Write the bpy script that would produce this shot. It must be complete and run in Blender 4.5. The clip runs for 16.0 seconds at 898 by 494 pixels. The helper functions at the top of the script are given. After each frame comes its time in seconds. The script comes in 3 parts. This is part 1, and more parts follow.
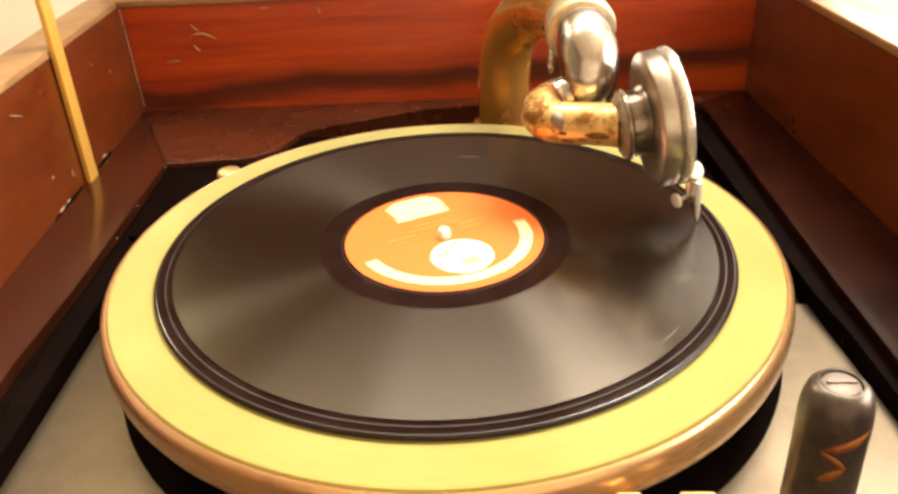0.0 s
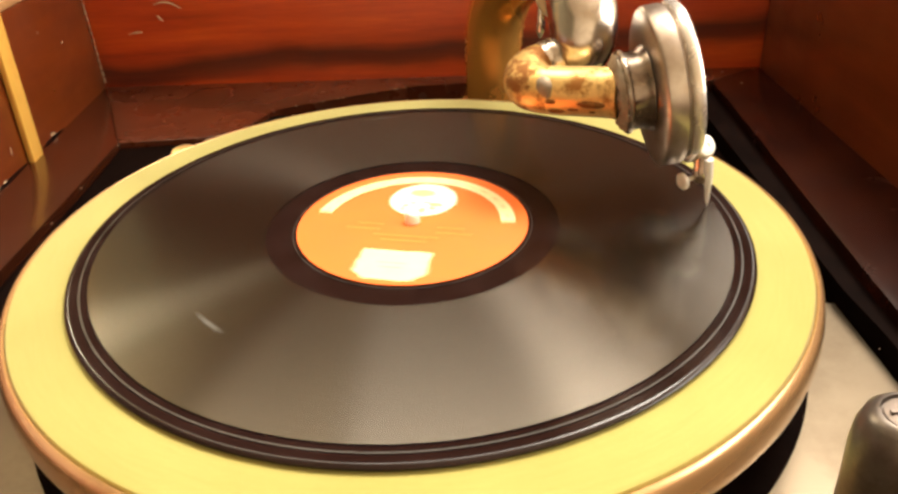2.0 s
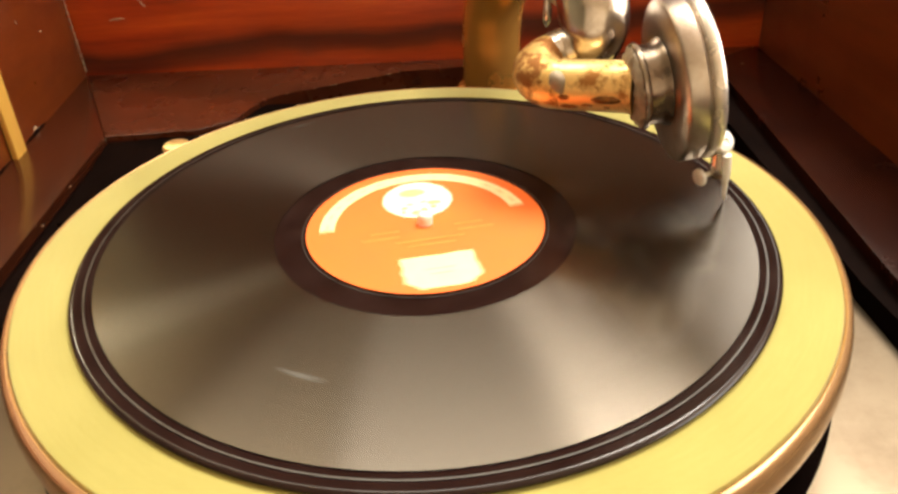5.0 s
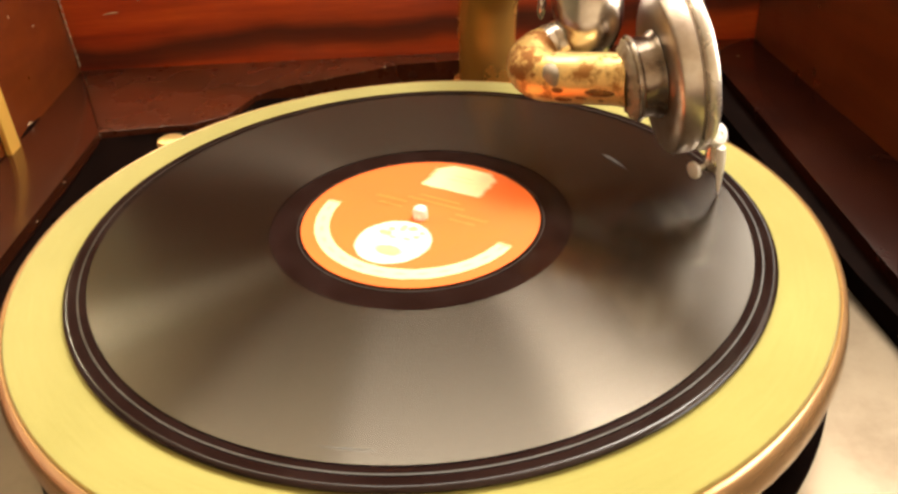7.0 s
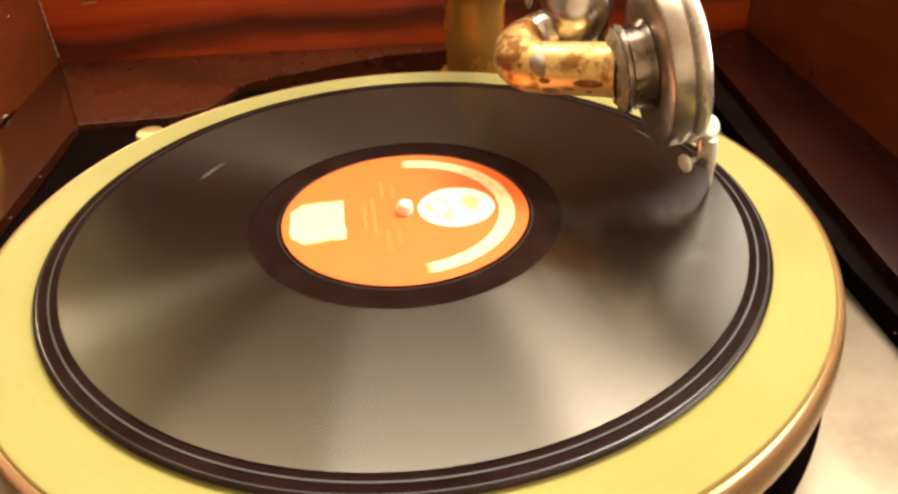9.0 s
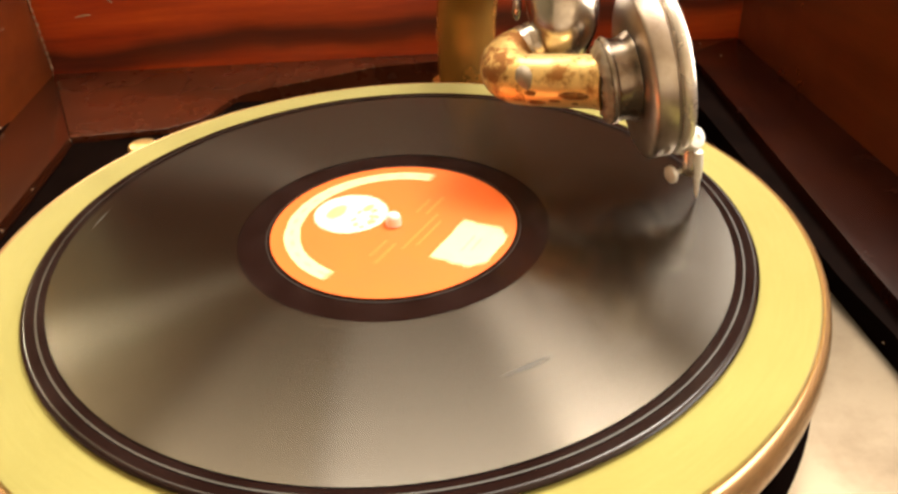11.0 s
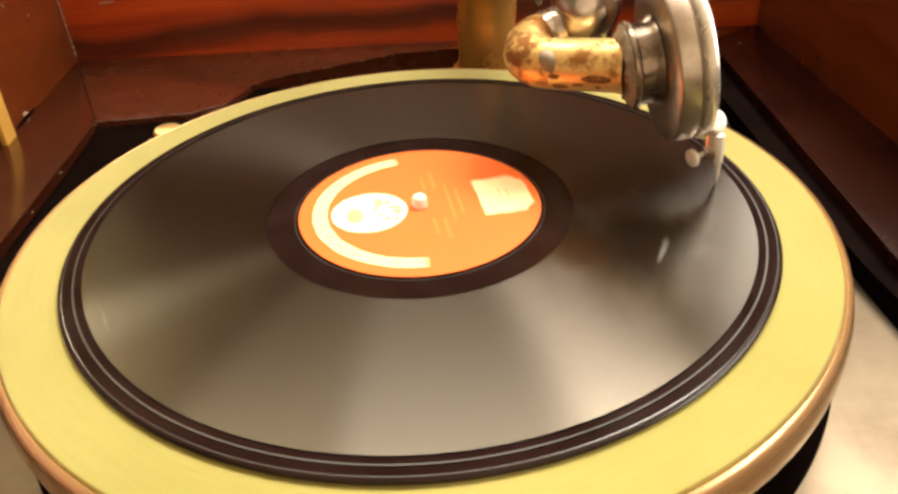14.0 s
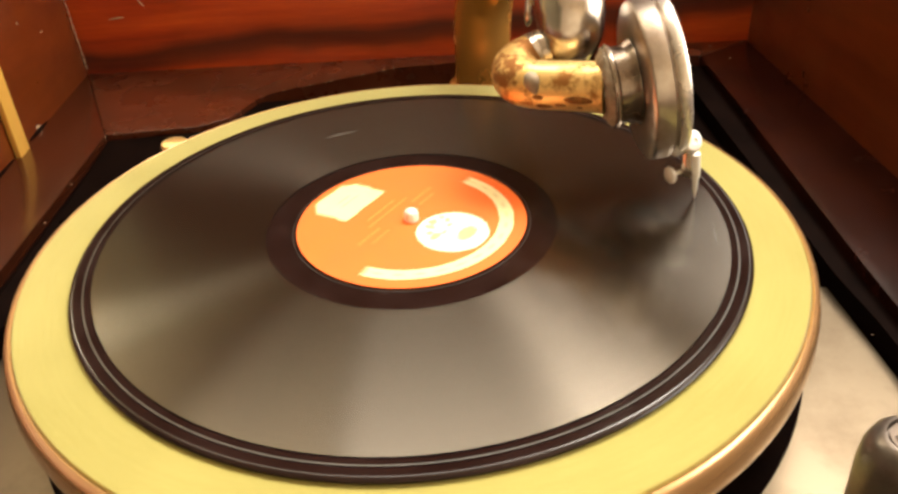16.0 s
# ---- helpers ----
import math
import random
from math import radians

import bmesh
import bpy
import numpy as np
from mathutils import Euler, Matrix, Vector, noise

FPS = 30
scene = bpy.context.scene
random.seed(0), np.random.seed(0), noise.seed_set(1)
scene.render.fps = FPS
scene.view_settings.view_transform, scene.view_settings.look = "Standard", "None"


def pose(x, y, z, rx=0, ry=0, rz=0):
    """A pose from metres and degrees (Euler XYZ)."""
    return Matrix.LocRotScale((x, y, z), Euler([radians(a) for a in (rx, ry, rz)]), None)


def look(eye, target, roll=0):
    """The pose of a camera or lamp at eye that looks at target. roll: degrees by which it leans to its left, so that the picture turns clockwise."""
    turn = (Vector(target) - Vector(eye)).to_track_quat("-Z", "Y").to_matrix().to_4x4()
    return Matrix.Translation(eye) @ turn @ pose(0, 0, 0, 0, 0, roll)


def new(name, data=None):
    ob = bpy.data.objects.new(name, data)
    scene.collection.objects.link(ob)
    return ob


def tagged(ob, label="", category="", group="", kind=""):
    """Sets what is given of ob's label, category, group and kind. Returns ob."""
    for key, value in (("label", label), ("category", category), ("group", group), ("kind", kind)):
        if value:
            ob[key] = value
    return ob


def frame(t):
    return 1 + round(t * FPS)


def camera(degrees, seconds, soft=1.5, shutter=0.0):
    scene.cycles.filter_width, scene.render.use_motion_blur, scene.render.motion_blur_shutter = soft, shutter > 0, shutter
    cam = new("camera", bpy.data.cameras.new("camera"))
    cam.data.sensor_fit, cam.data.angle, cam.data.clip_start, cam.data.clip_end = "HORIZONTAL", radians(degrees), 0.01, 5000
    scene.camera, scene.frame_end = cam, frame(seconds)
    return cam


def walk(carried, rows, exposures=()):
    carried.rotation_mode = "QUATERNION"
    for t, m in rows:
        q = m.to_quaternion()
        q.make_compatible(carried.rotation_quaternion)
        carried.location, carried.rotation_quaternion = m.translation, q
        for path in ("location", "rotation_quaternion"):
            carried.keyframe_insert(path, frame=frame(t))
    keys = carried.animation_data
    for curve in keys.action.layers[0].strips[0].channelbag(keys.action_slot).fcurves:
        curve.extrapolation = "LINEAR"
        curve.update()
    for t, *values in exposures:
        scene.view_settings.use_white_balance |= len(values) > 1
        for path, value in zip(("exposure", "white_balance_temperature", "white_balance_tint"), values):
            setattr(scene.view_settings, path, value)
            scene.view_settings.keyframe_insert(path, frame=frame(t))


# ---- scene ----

# World: origin at the centre of the record's top face, x to the right, y towards the back panel.
cam = camera(60.3, 16.0, soft=2.8, shutter=0.3)
PATH = [
    (0.0, 0.0285, -0.3061, 0.1744, -30.38, 2.95, 3.24),
    (0.5, 0.0183, -0.2934, 0.1724, -30.09, 2.93, 2.31),
    (1.0, 0.0063, -0.2748, 0.1559, -30.95, 3.13, -1.46),
    (1.5, 0.0134, -0.2629, 0.1465, -29.84, 3.10, -0.22),
    (2.0, 0.0394, -0.2643, 0.1454, -30.63, 2.84, 3.87),
    (2.5, 0.0318, -0.2623, 0.1489, -30.30, 4.14, 3.01),
    (3.0, 0.0275, -0.2591, 0.1510, -31.71, 3.35, 1.97),
    (3.5, 0.0271, -0.2555, 0.1502, -32.75, 3.06, 1.96),
    (4.0, 0.0243, -0.2536, 0.1525, -32.89, 2.86, 1.81),
    (6.5, 0.0258, -0.2500, 0.1512, -33.29, 3.20, 1.70),
    (7.0, 0.0257, -0.2509, 0.1517, -33.42, 3.10, 1.52),
    (7.5, 0.0259, -0.2495, 0.1497, -33.34, 3.11, 1.60),
    (8.0, 0.0274, -0.2463, 0.1494, -33.15, 3.15, 1.72),
    (8.5, 0.0234, -0.2410, 0.1484, -33.67, 3.10, 1.08),
    (9.0, 0.0271, -0.2431, 0.1479, -34.01, 2.89, 0.84),
    (11.5, 0.0316, -0.2425, 0.1494, -33.39, 3.25, 0.75),
    (12.0, 0.0313, -0.2443, 0.1491, -33.57, 3.17, 1.18),
    (12.5, 0.0299, -0.2464, 0.1482, -33.74, 3.08, 1.40),
    (13.0, 0.0275, -0.2472, 0.1498, -33.84, 3.33, 1.41),
    (13.5, 0.0266, -0.2472, 0.1491, -33.51, 3.19, 1.40),
    (14.0, 0.0256, -0.2488, 0.1487, -34.00, 3.26, 1.42),
    (14.5, 0.0245, -0.2512, 0.1509, -34.08, 3.49, 1.52),
    (15.0, 0.0251, -0.2527, 0.1520, -34.05, 3.62, 1.72),
    (15.5, 0.0280, -0.2518, 0.1545, -34.08, 3.68, 1.88),
    (16.0, 0.0336, -0.2587, 0.1592, -33.71, 3.48, 2.03),
]
walk(cam, [(t, pose(x, y, z, 90 + pitch, roll, yaw)) for t, x, y, z, pitch, roll, yaw in PATH],
     exposures=[(0.0, 0.50), (2.5, 0.36), (7.0, 0.25), (16.0, 0.22)])

# ---- light: area lamps at unseen windows and in an added ceiling opening ----
ROOM = (-1.9, 1.9, -2.2, 1.7, -0.86, 1.75)  # x0 x1 y0 y1 z0 z1
world = bpy.data.worlds.new("world")
scene.world = world
world.use_nodes = True
world.node_tree.nodes["Background"].inputs[0].default_value = (1.0, 0.86, 0.68, 1)
world.node_tree.nodes["Background"].inputs[1].default_value = 0.3


def area_light(name, place, target, sx, sy, watts, colour):
    data = bpy.data.lights.new(name, "AREA")
    data.shape, data.size, data.size_y, data.energy, data.color = "RECTANGLE", sx, sy, watts, colour
    ob = new(name, data)
    ob.matrix_world = look(place, target)
    return ob


area_light("window_light_right", (1.86, 0.10, 0.75), (0.0, 0.10, 0.75), 1.5, 1.2, 48, (1.0, 0.895, 0.76))
area_light("window_light_back", (1.03, 1.66, 0.93), (1.03, 0.0, 0.93), 0.5, 1.3, 10, (1.0, 0.895, 0.76))
# unseen narrow lamp, added to put a streak across the record's left
area_light("streak_light_left", (-1.86, 1.46, 1.40), (0.0, 1.46, 1.40), 0.18, 0.50, 22, (1.0, 0.86, 0.60))
# added ceiling lamps, unseen: brighter right and warmer left to shape the record's gloss
area_light("ceiling_fill_right", (0.84, 0.82, 1.76), (0.84, 0.82, 0.0), 0.80, 0.70, 74, (1.0, 0.895, 0.76))
area_light("ceiling_fill_middle", (-0.02, 0.85, 1.76), (-0.02, 0.85, 0.0), 0.82, 0.9, 23, (1.0, 0.90, 0.75))
area_light("ceiling_fill_left", (-0.78, 0.85, 1.76), (-0.78, 0.85, 0.0), 0.66, 0.9, 11, (1.0, 0.84, 0.60))


# ---- materials ----
def material(name):
    m = bpy.data.materials.new(name)
    m.use_nodes = True
    return m, m.node_tree.nodes, m.node_tree.links, m.node_tree.nodes["Principled BSDF"]


def noise_node(nodes, links, scale, detail=4, stretch=None, coord="Object", rough=0.6):
    tc = nodes.new("ShaderNodeTexCoord")
    mp = nodes.new("ShaderNodeMapping")
    mp.inputs["Scale"].default_value = stretch or (1, 1, 1)
    n = nodes.new("ShaderNodeTexNoise")
    n.inputs["Scale"].default_value, n.inputs["Detail"].default_value = scale, detail
    n.inputs["Roughness"].default_value = rough
    links.new(tc.outputs[coord], mp.inputs[0])
    links.new(mp.outputs[0], n.inputs["Vector"])
    return n


def ramp(nodes, links, source, stops):
    r = nodes.new("ShaderNodeValToRGB")
    el = r.color_ramp.elements
    while len(el) < len(stops):
        el.new(0.5)
    for e, (p, c) in zip(el, stops):
        e.position, e.color = p, (*c, 1) if len(c) == 3 else c
    links.new(source, r.inputs[0])
    return r


def bump(nodes, links, source, bsdf, strength, distance=0.0005):
    b = nodes.new("ShaderNodeBump")
    b.inputs["Strength"].default_value, b.inputs["Distance"].default_value = strength, distance
    links.new(source, b.inputs["Height"])
    links.new(b.outputs[0], bsdf.inputs["Normal"])


def grey(v):
    return (v, v, v)


def wood(name, stretch, stops, rough=0.25, seed=0.0, band=False, relief=0.25, scuffs=0.22):
    """Varnished wood with stretched grain, pores and scuffed gloss. band: a long dark band across it."""
    m, nodes, links, bsdf = material(name)
    big = noise_node(nodes, links, 6, 5, stretch)
    big.inputs["Distortion"].default_value = 0.6
    fine = noise_node(nodes, links, 60, 6, stretch)
    mix = nodes.new("ShaderNodeMath")
    mix.operation = "MULTIPLY_ADD"
    mix.inputs[1].default_value, mix.inputs[2].default_value = 0.35, -0.17 + seed
    links.new(fine.outputs[0], mix.inputs[0])
    add = nodes.new("ShaderNodeMath")
    links.new(big.outputs[0], add.inputs[0])
    links.new(mix.outputs[0], add.inputs[1])
    out = add.outputs[0]
    colour = ramp(nodes, links, out, stops).outputs[0]
    if band:
        tc = nodes.new("ShaderNodeTexCoord")
        sep = nodes.new("ShaderNodeSeparateXYZ")
        links.new(tc.outputs["Object"], sep.inputs[0])
        wob = noise_node(nodes, links, 7, 3, (1, 1, 0.3))
        # height of the dark band: rises gently along x, with a wavering edge
        h = nodes.new("ShaderNodeMath")
        h.operation = "MULTIPLY_ADD"
        h.inputs[1].default_value = -0.035
        links.new(sep.outputs[0], h.inputs[0])
        lift = nodes.new("ShaderNodeMath")
        lift.inputs[1].default_value = ROOM[4]   # from the cabinet's foot to the record's level
        links.new(sep.outputs[2], lift.inputs[0])
        links.new(lift.outputs[0], h.inputs[2])
        h2 = nodes.new("ShaderNodeMath")
        h2.operation = "MULTIPLY_ADD"
        h2.inputs[1].default_value = 0.03
        links.new(wob.outputs[0], h2.inputs[0])
        links.new(h.outputs[0], h2.inputs[2])
        mr = nodes.new("ShaderNodeMapRange")
        mr.inputs["From Min"].default_value, mr.inputs["From Max"].default_value = -0.025, 0.025
        links.new(h2.outputs[0], mr.inputs[0])
        f = ramp(nodes, links, mr.outputs[0], [(0.0, grey(0)), (0.36, grey(0.12)), (0.52, grey(0.72)), (0.66, grey(0.84)), (0.82, grey(0.22)), (1.0, grey(0))])
        mx = nodes.new("ShaderNodeMix")
        mx.data_type = "RGBA"
        links.new(f.outputs[0], mx.inputs[0])
        links.new(colour, mx.inputs[6])
        mx.inputs[7].default_value = (0.018, 0.004, 0.002, 1)
        colour = mx.outputs[2]
    links.new(colour, bsdf.inputs["Base Color"])
    scuff = noise_node(nodes, links, 25, 5)
    rr = ramp(nodes, links, scuff.outputs[0], [(0.3, grey(rough)), (0.75, grey(rough + scuffs))])
    links.new(rr.outputs[0], bsdf.inputs["Roughness"])
    bsdf.inputs["Coat Weight"].default_value, bsdf.inputs["Coat Roughness"].default_value = 0.25, 0.12
    bump(nodes, links, out, bsdf, relief)
    return m


# back and sides are one wood; its lit and shaded tones are painted apart
RED_LIT = [(0.16, (0.20, 0.018, 0.0015)), (0.40, (0.35, 0.033, 0.002)), (0.58, (0.45, 0.052, 0.004)), (0.8, (0.58, 0.088, 0.008))]
BROWN_SHADED = [(0.20, (0.072, 0.0125, 0.0018)), (0.45, (0.098, 0.0175, 0.002)), (0.65, (0.122, 0.0235, 0.0027)), (0.88, (0.150, 0.032, 0.0035))]
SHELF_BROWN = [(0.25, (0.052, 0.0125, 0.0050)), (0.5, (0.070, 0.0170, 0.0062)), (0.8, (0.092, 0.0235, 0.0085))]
# right ledge: same wood, with its shade put into the colour
LEDGE_SHADE = [(0.28, (0.010, 0.0022, 0.0012)), (0.5, (0.017, 0.0037, 0.0018)), (0.8, (0.026, 0.0060, 0.0028))]
M_BACK = wood("mahogany_back", (1.2, 6, 16), RED_LIT, 0.3, band=True)
M_SIDE = wood("mahogany_side", (10, 1.2, 12), BROWN_SHADED, 0.26, relief=0.08)
M_LEDGE_SHADED = wood("mahogany_shaded", (2, 3, 6), LEDGE_SHADE, 0.2, relief=0.04, scuffs=0.1)
M_LEDGE_SHADED.node_tree.nodes["Principled BSDF"].inputs["Coat Weight"].default_value = 0.1   # coat cut to keep the window's reflection off
M_LEDGE_SHADED.node_tree.nodes["Principled BSDF"].inputs["IOR"].default_value = 1.2
M_SHELF = wood("mahogany_shelf", (2, 3, 6), SHELF_BROWN, 0.24, relief=0.04, scuffs=0.08)
# left ledge: the shelf's wood darkened to 0.55
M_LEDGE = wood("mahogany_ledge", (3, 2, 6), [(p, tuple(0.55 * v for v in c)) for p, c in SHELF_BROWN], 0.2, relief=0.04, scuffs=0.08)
M_LEDGE.node_tree.nodes["Principled BSDF"].inputs["Coat Weight"].default_value = 0.6
M_SHELF.node_tree.nodes["Principled BSDF"].inputs["Coat Weight"].default_value = 0.6
M_SHELF.node_tree.nodes["Principled BSDF"].inputs["Coat Roughness"].default_value = 0.10
M_SIDE.node_tree.nodes["Principled BSDF"].inputs["Coat Weight"].default_value = 0.5
# rim wood: strong top light is put into the pale colour
M_RIM_LIT = wood("mahogany_rim_lit", (3, 3, 3), [(0.3, (0.26, 0.13, 0.05)), (0.7, (0.42, 0.24, 0.11))], 0.3)


def plain(name, colour, rough, metal=0.0, var=0.12, scale=40, bumpy=0.1, stretch=None, dist=0.0003):
    m, nodes, links, bsdf = material(name)
    n = noise_node(nodes, links, scale, 6, stretch)
    lo, hi = tuple(c * (1 - var) for c in colour), tuple(min(1, c * (1 + var)) for c in colour)
    links.new(ramp(nodes, links, n.outputs[0], [(0.3, lo), (0.7, hi)]).outputs[0], bsdf.inputs["Base Color"])
    links.new(ramp(nodes, links, n.outputs[0], [(0.3, grey(max(0.02, rough - 0.06))), (0.7, grey(rough + 0.08))]).outputs[0], bsdf.inputs["Roughness"])
    bsdf.inputs["Metallic"].default_value = metal
    if bumpy:
        fine = noise_node(nodes, links, scale * 8, 4, stretch)
        bump(nodes, links, fine.outputs[0], bsdf, bumpy, dist)
    return m


def worn(name, base, spot, rough, metal, spot_rough, scale, lo, hi, spot_metal=None):
    """A plated metal with worn or tarnished patches."""
    m, nodes, links, bsdf = material(name)
    n = noise_node(nodes, links, scale, 8, rough=0.68)
    tone = noise_node(nodes, links, scale * 0.3, 3)
    mask = ramp(nodes, links, n.outputs[0], [(lo, grey(0)), (hi, grey(1))])
    c0 = ramp(nodes, links, tone.outputs[0], [(0.3, tuple(0.8 * c for c in base)), (0.7, base)])
    mx = nodes.new("ShaderNodeMix")
    mx.data_type = "RGBA"
    links.new(mask.outputs[0], mx.inputs[0])
    links.new(c0.outputs[0], mx.inputs[6])
    mx.inputs[7].default_value = (*spot, 1)
    links.new(mx.outputs[2], bsdf.inputs["Base Color"])
    r = ramp(nodes, links, mask.outputs[0], [(0, grey(rough)), (1, grey(spot_rough))])
    links.new(r.outputs[0], bsdf.inputs["Roughness"])
    bsdf.inputs["Metallic"].default_value = metal
    bump(nodes, links, n.outputs[0], bsdf, 0.12)
    return m


M_NICKEL = worn("nickel_plate", (0.70, 0.65, 0.60), (0.36, 0.27, 0.19), 0.20, 1.0, 0.34, 34, 0.46, 0.68)
M_NICKEL_DULL = worn("nickel_dull", (0.36, 0.31, 0.26), (0.14, 0.10, 0.065), 0.3, 1.0, 0.45, 70, 0.48, 0.7)
M_DRUM = worn("drum_nickel", (0.60, 0.55, 0.50), (0.33, 0.24, 0.17), 0.30, 1.0, 0.42, 30, 0.44, 0.68)
# ring paler than the drum: light from the right is in its colour
M_RING_LIT = worn("ring_nickel_lit", (0.88, 0.84, 0.78), (0.66, 0.58, 0.48), 0.26, 0.7, 0.34, 40, 0.5, 0.75)
M_COLLAR = worn("collar_plate", (0.92, 0.80, 0.56), (0.62, 0.44, 0.2), 0.3, 0.6, 0.4, 60, 0.52, 0.75)
M_BRASS = worn("brass_worn", (0.93, 0.66, 0.26), (0.34, 0.15, 0.035), 0.34, 0.7, 0.55, 75, 0.52, 0.62)
M_BRASS_SPOT = worn("brass_spotted", (0.92, 0.62, 0.22), (0.27, 0.11, 0.025), 0.36, 0.7, 0.6, 90, 0.47, 0.57)
M_BRASS_DARK = worn("brass_tarnished", (0.92, 0.47, 0.11), (0.60, 0.28, 0.06), 0.24, 0.65, 0.42, 24, 0.5, 0.85)
M_BRASS_BAR = worn("brass_bar", (0.86, 0.5, 0.1), (0.7, 0.36, 0.06), 0.3, 0.2, 0.45, 60, 0.5, 0.8)
M_TARNISH = worn("tarnish", (0.30, 0.13, 0.03), (0.10, 0.045, 0.015), 0.4, 0.7, 0.55, 160, 0.4, 0.6)
# hub nickel darkened: its dark reflections are put into the base colour
M_HUB = worn("hub_nickel", (0.30, 0.245, 0.20), (0.13, 0.085, 0.06), 0.22, 1.0, 0.36, 60, 0.50, 0.72)
M_SOLDER = plain("solder", (0.33, 0.27, 0.20), 0.65, 0.5, 0.35, 160, 0.3)
# spindle and needle metals whitened: bright gloss is put into their colour
M_SPINDLE = plain("spindle_whitened", (0.9, 0.87, 0.82), 0.4, 0.25, 0.05, 80, 0.0)
M_STEEL_WHITENED = plain("needle_whitened", (0.94, 0.93, 0.91), 0.25, 0.0, 0.03, 80, 0.0)
M_BOARD = worn("board_metal", (0.155, 0.122, 0.083), (0.10, 0.075, 0.049), 0.38, 0.9, 0.5, 26, 0.46, 0.72)
# sheenless black: painted gap and shadow, rear board, open joints
M_BLACK = plain("sheenless_black", (0.005, 0.0025, 0.002), 0.6, 0.0, 0.4, 60, 0.2)
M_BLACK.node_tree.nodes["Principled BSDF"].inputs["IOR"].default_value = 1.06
M_RIMGOLD = worn("rim_gold", (0.86, 0.52, 0.24), (0.64, 0.34, 0.13), 0.24, 0.65, 0.32, 35, 0.5, 0.8)
M_RIMGOLD.node_tree.nodes["Principled BSDF"].inputs["Coat Weight"].default_value = 1.0
M_RIMGOLD.node_tree.nodes["Principled BSDF"].inputs["Coat Roughness"].default_value = 0.24
M_IRON = plain("platter_underside", (0.02, 0.016, 0.013), 0.55, 0.5, 0.3, 50, 0.2)
M_FELT, _n, _l, _b = material("felt")
_f = noise_node(_n, _l, 900, 5)
_g = noise_node(_n, _l, 14, 4)
_mul = _n.new("ShaderNodeMath")
_mul.operation = "MULTIPLY_ADD"
_mul.inputs[1].default_value = 0.5
_l.new(_f.outputs[0], _mul.inputs[0])
_sc = _n.new("ShaderNodeMath")
_sc.operation = "MULTIPLY"
_sc.inputs[1].default_value = 0.5
_l.new(_g.outputs[0], _sc.inputs[0])
_l.new(_sc.outputs[0], _mul.inputs[2])
_l.new(ramp(_n, _l, _mul.outputs[0], [(0.36, (0.286, 0.258, 0.060)), (0.62, (0.386, 0.342, 0.100))]).outputs[0], _b.inputs["Base Color"])
_b.inputs["Roughness"].default_value = 0.95
_b.inputs["Sheen Weight"].default_value = 0.15
bump(_n, _l, _f.outputs[0], _b, 0.5, 0.0006)

# Shellac: the grooved band spreads its gloss across the grooves
M_GROOVE, _n, _l, _b = material("shellac_grooves")
_b.inputs["Base Color"].default_value = (0.009, 0.006, 0.004, 1)
_b.inputs["Roughness"].default_value = 0.42
_b.inputs["Anisotropic"].default_value = 0.95
_b.inputs["Anisotropic Rotation"].default_value = 0.25
_b.inputs["IOR"].default_value = 1.9
_b.inputs["Specular Tint"].default_value = (1.0, 0.87, 0.69, 1)
_b.inputs["Coat Weight"].default_value, _b.inputs["Coat Roughness"].default_value = 0.35, 0.13
_t = _n.new("ShaderNodeTangent")
_t.direction_type, _t.axis = "RADIAL", "Z"
_l.new(_t.outputs[0], _b.inputs["Tangent"])
_tc = _n.new("ShaderNodeTexCoord")
_len = _n.new("ShaderNodeVectorMath")
_len.operation = "LENGTH"
_l.new(_tc.outputs["Object"], _len.inputs[0])
_nz = _n.new("ShaderNodeTexNoise")
_nz.noise_dimensions = "1D"
_nz.inputs["Scale"].default_value, _nz.inputs["Detail"].default_value = 700, 5
_l.new(_len.outputs["Value"], _nz.inputs["W"])
_l.new(ramp(_n, _l, _nz.outputs[0], [(0.3, grey(0.205)), (0.7, grey(0.245))]).outputs[0], _b.inputs["Roughness"])
M_SHELLAC = plain("shellac_smooth", (0.012, 0.005, 0.004), 0.2, 0.0, 0.3, 60, 0.05)
M_SHELLAC.node_tree.nodes["Principled BSDF"].inputs["Specular IOR Level"].default_value = 0.3
M_RUNIN = plain("shellac_run_in", (0.034, 0.029, 0.024), 0.3, 0.0, 0.3, 60, 0.05)
M_SCUFF = plain("shellac_scuff", (0.06, 0.055, 0.046), 0.5, 0.0, 0.4, 300, 0.3)
M_LABEL = plain("label_paper", (0.88, 0.15, 0.010), 0.65, 0.0, 0.07, 60, 0.15)
M_PRINT = plain("label_print_cream", (0.86, 0.70, 0.38), 0.5, 0.0, 0.08, 150, 0.1)
M_PALE = plain("label_print_pale", (0.9, 0.85, 0.68), 0.5, 0.0, 0.06, 150, 0.1)
M_TAN = plain("label_print_tan", (0.72, 0.52, 0.22), 0.5, 0.0, 0.2, 150, 0.1)
M_GREEN = plain("label_print_green", (0.36, 0.38, 0.22), 0.5, 0.0, 0.2, 150, 0.1)
M_INK = plain("label_ink", (0.88, 0.225, 0.025), 0.5, 0.0, 0.1, 150, 0.0)
M_INK2 = plain("label_ink_grey", (0.72, 0.56, 0.28), 0.5, 0.0, 0.1, 150, 0.0)
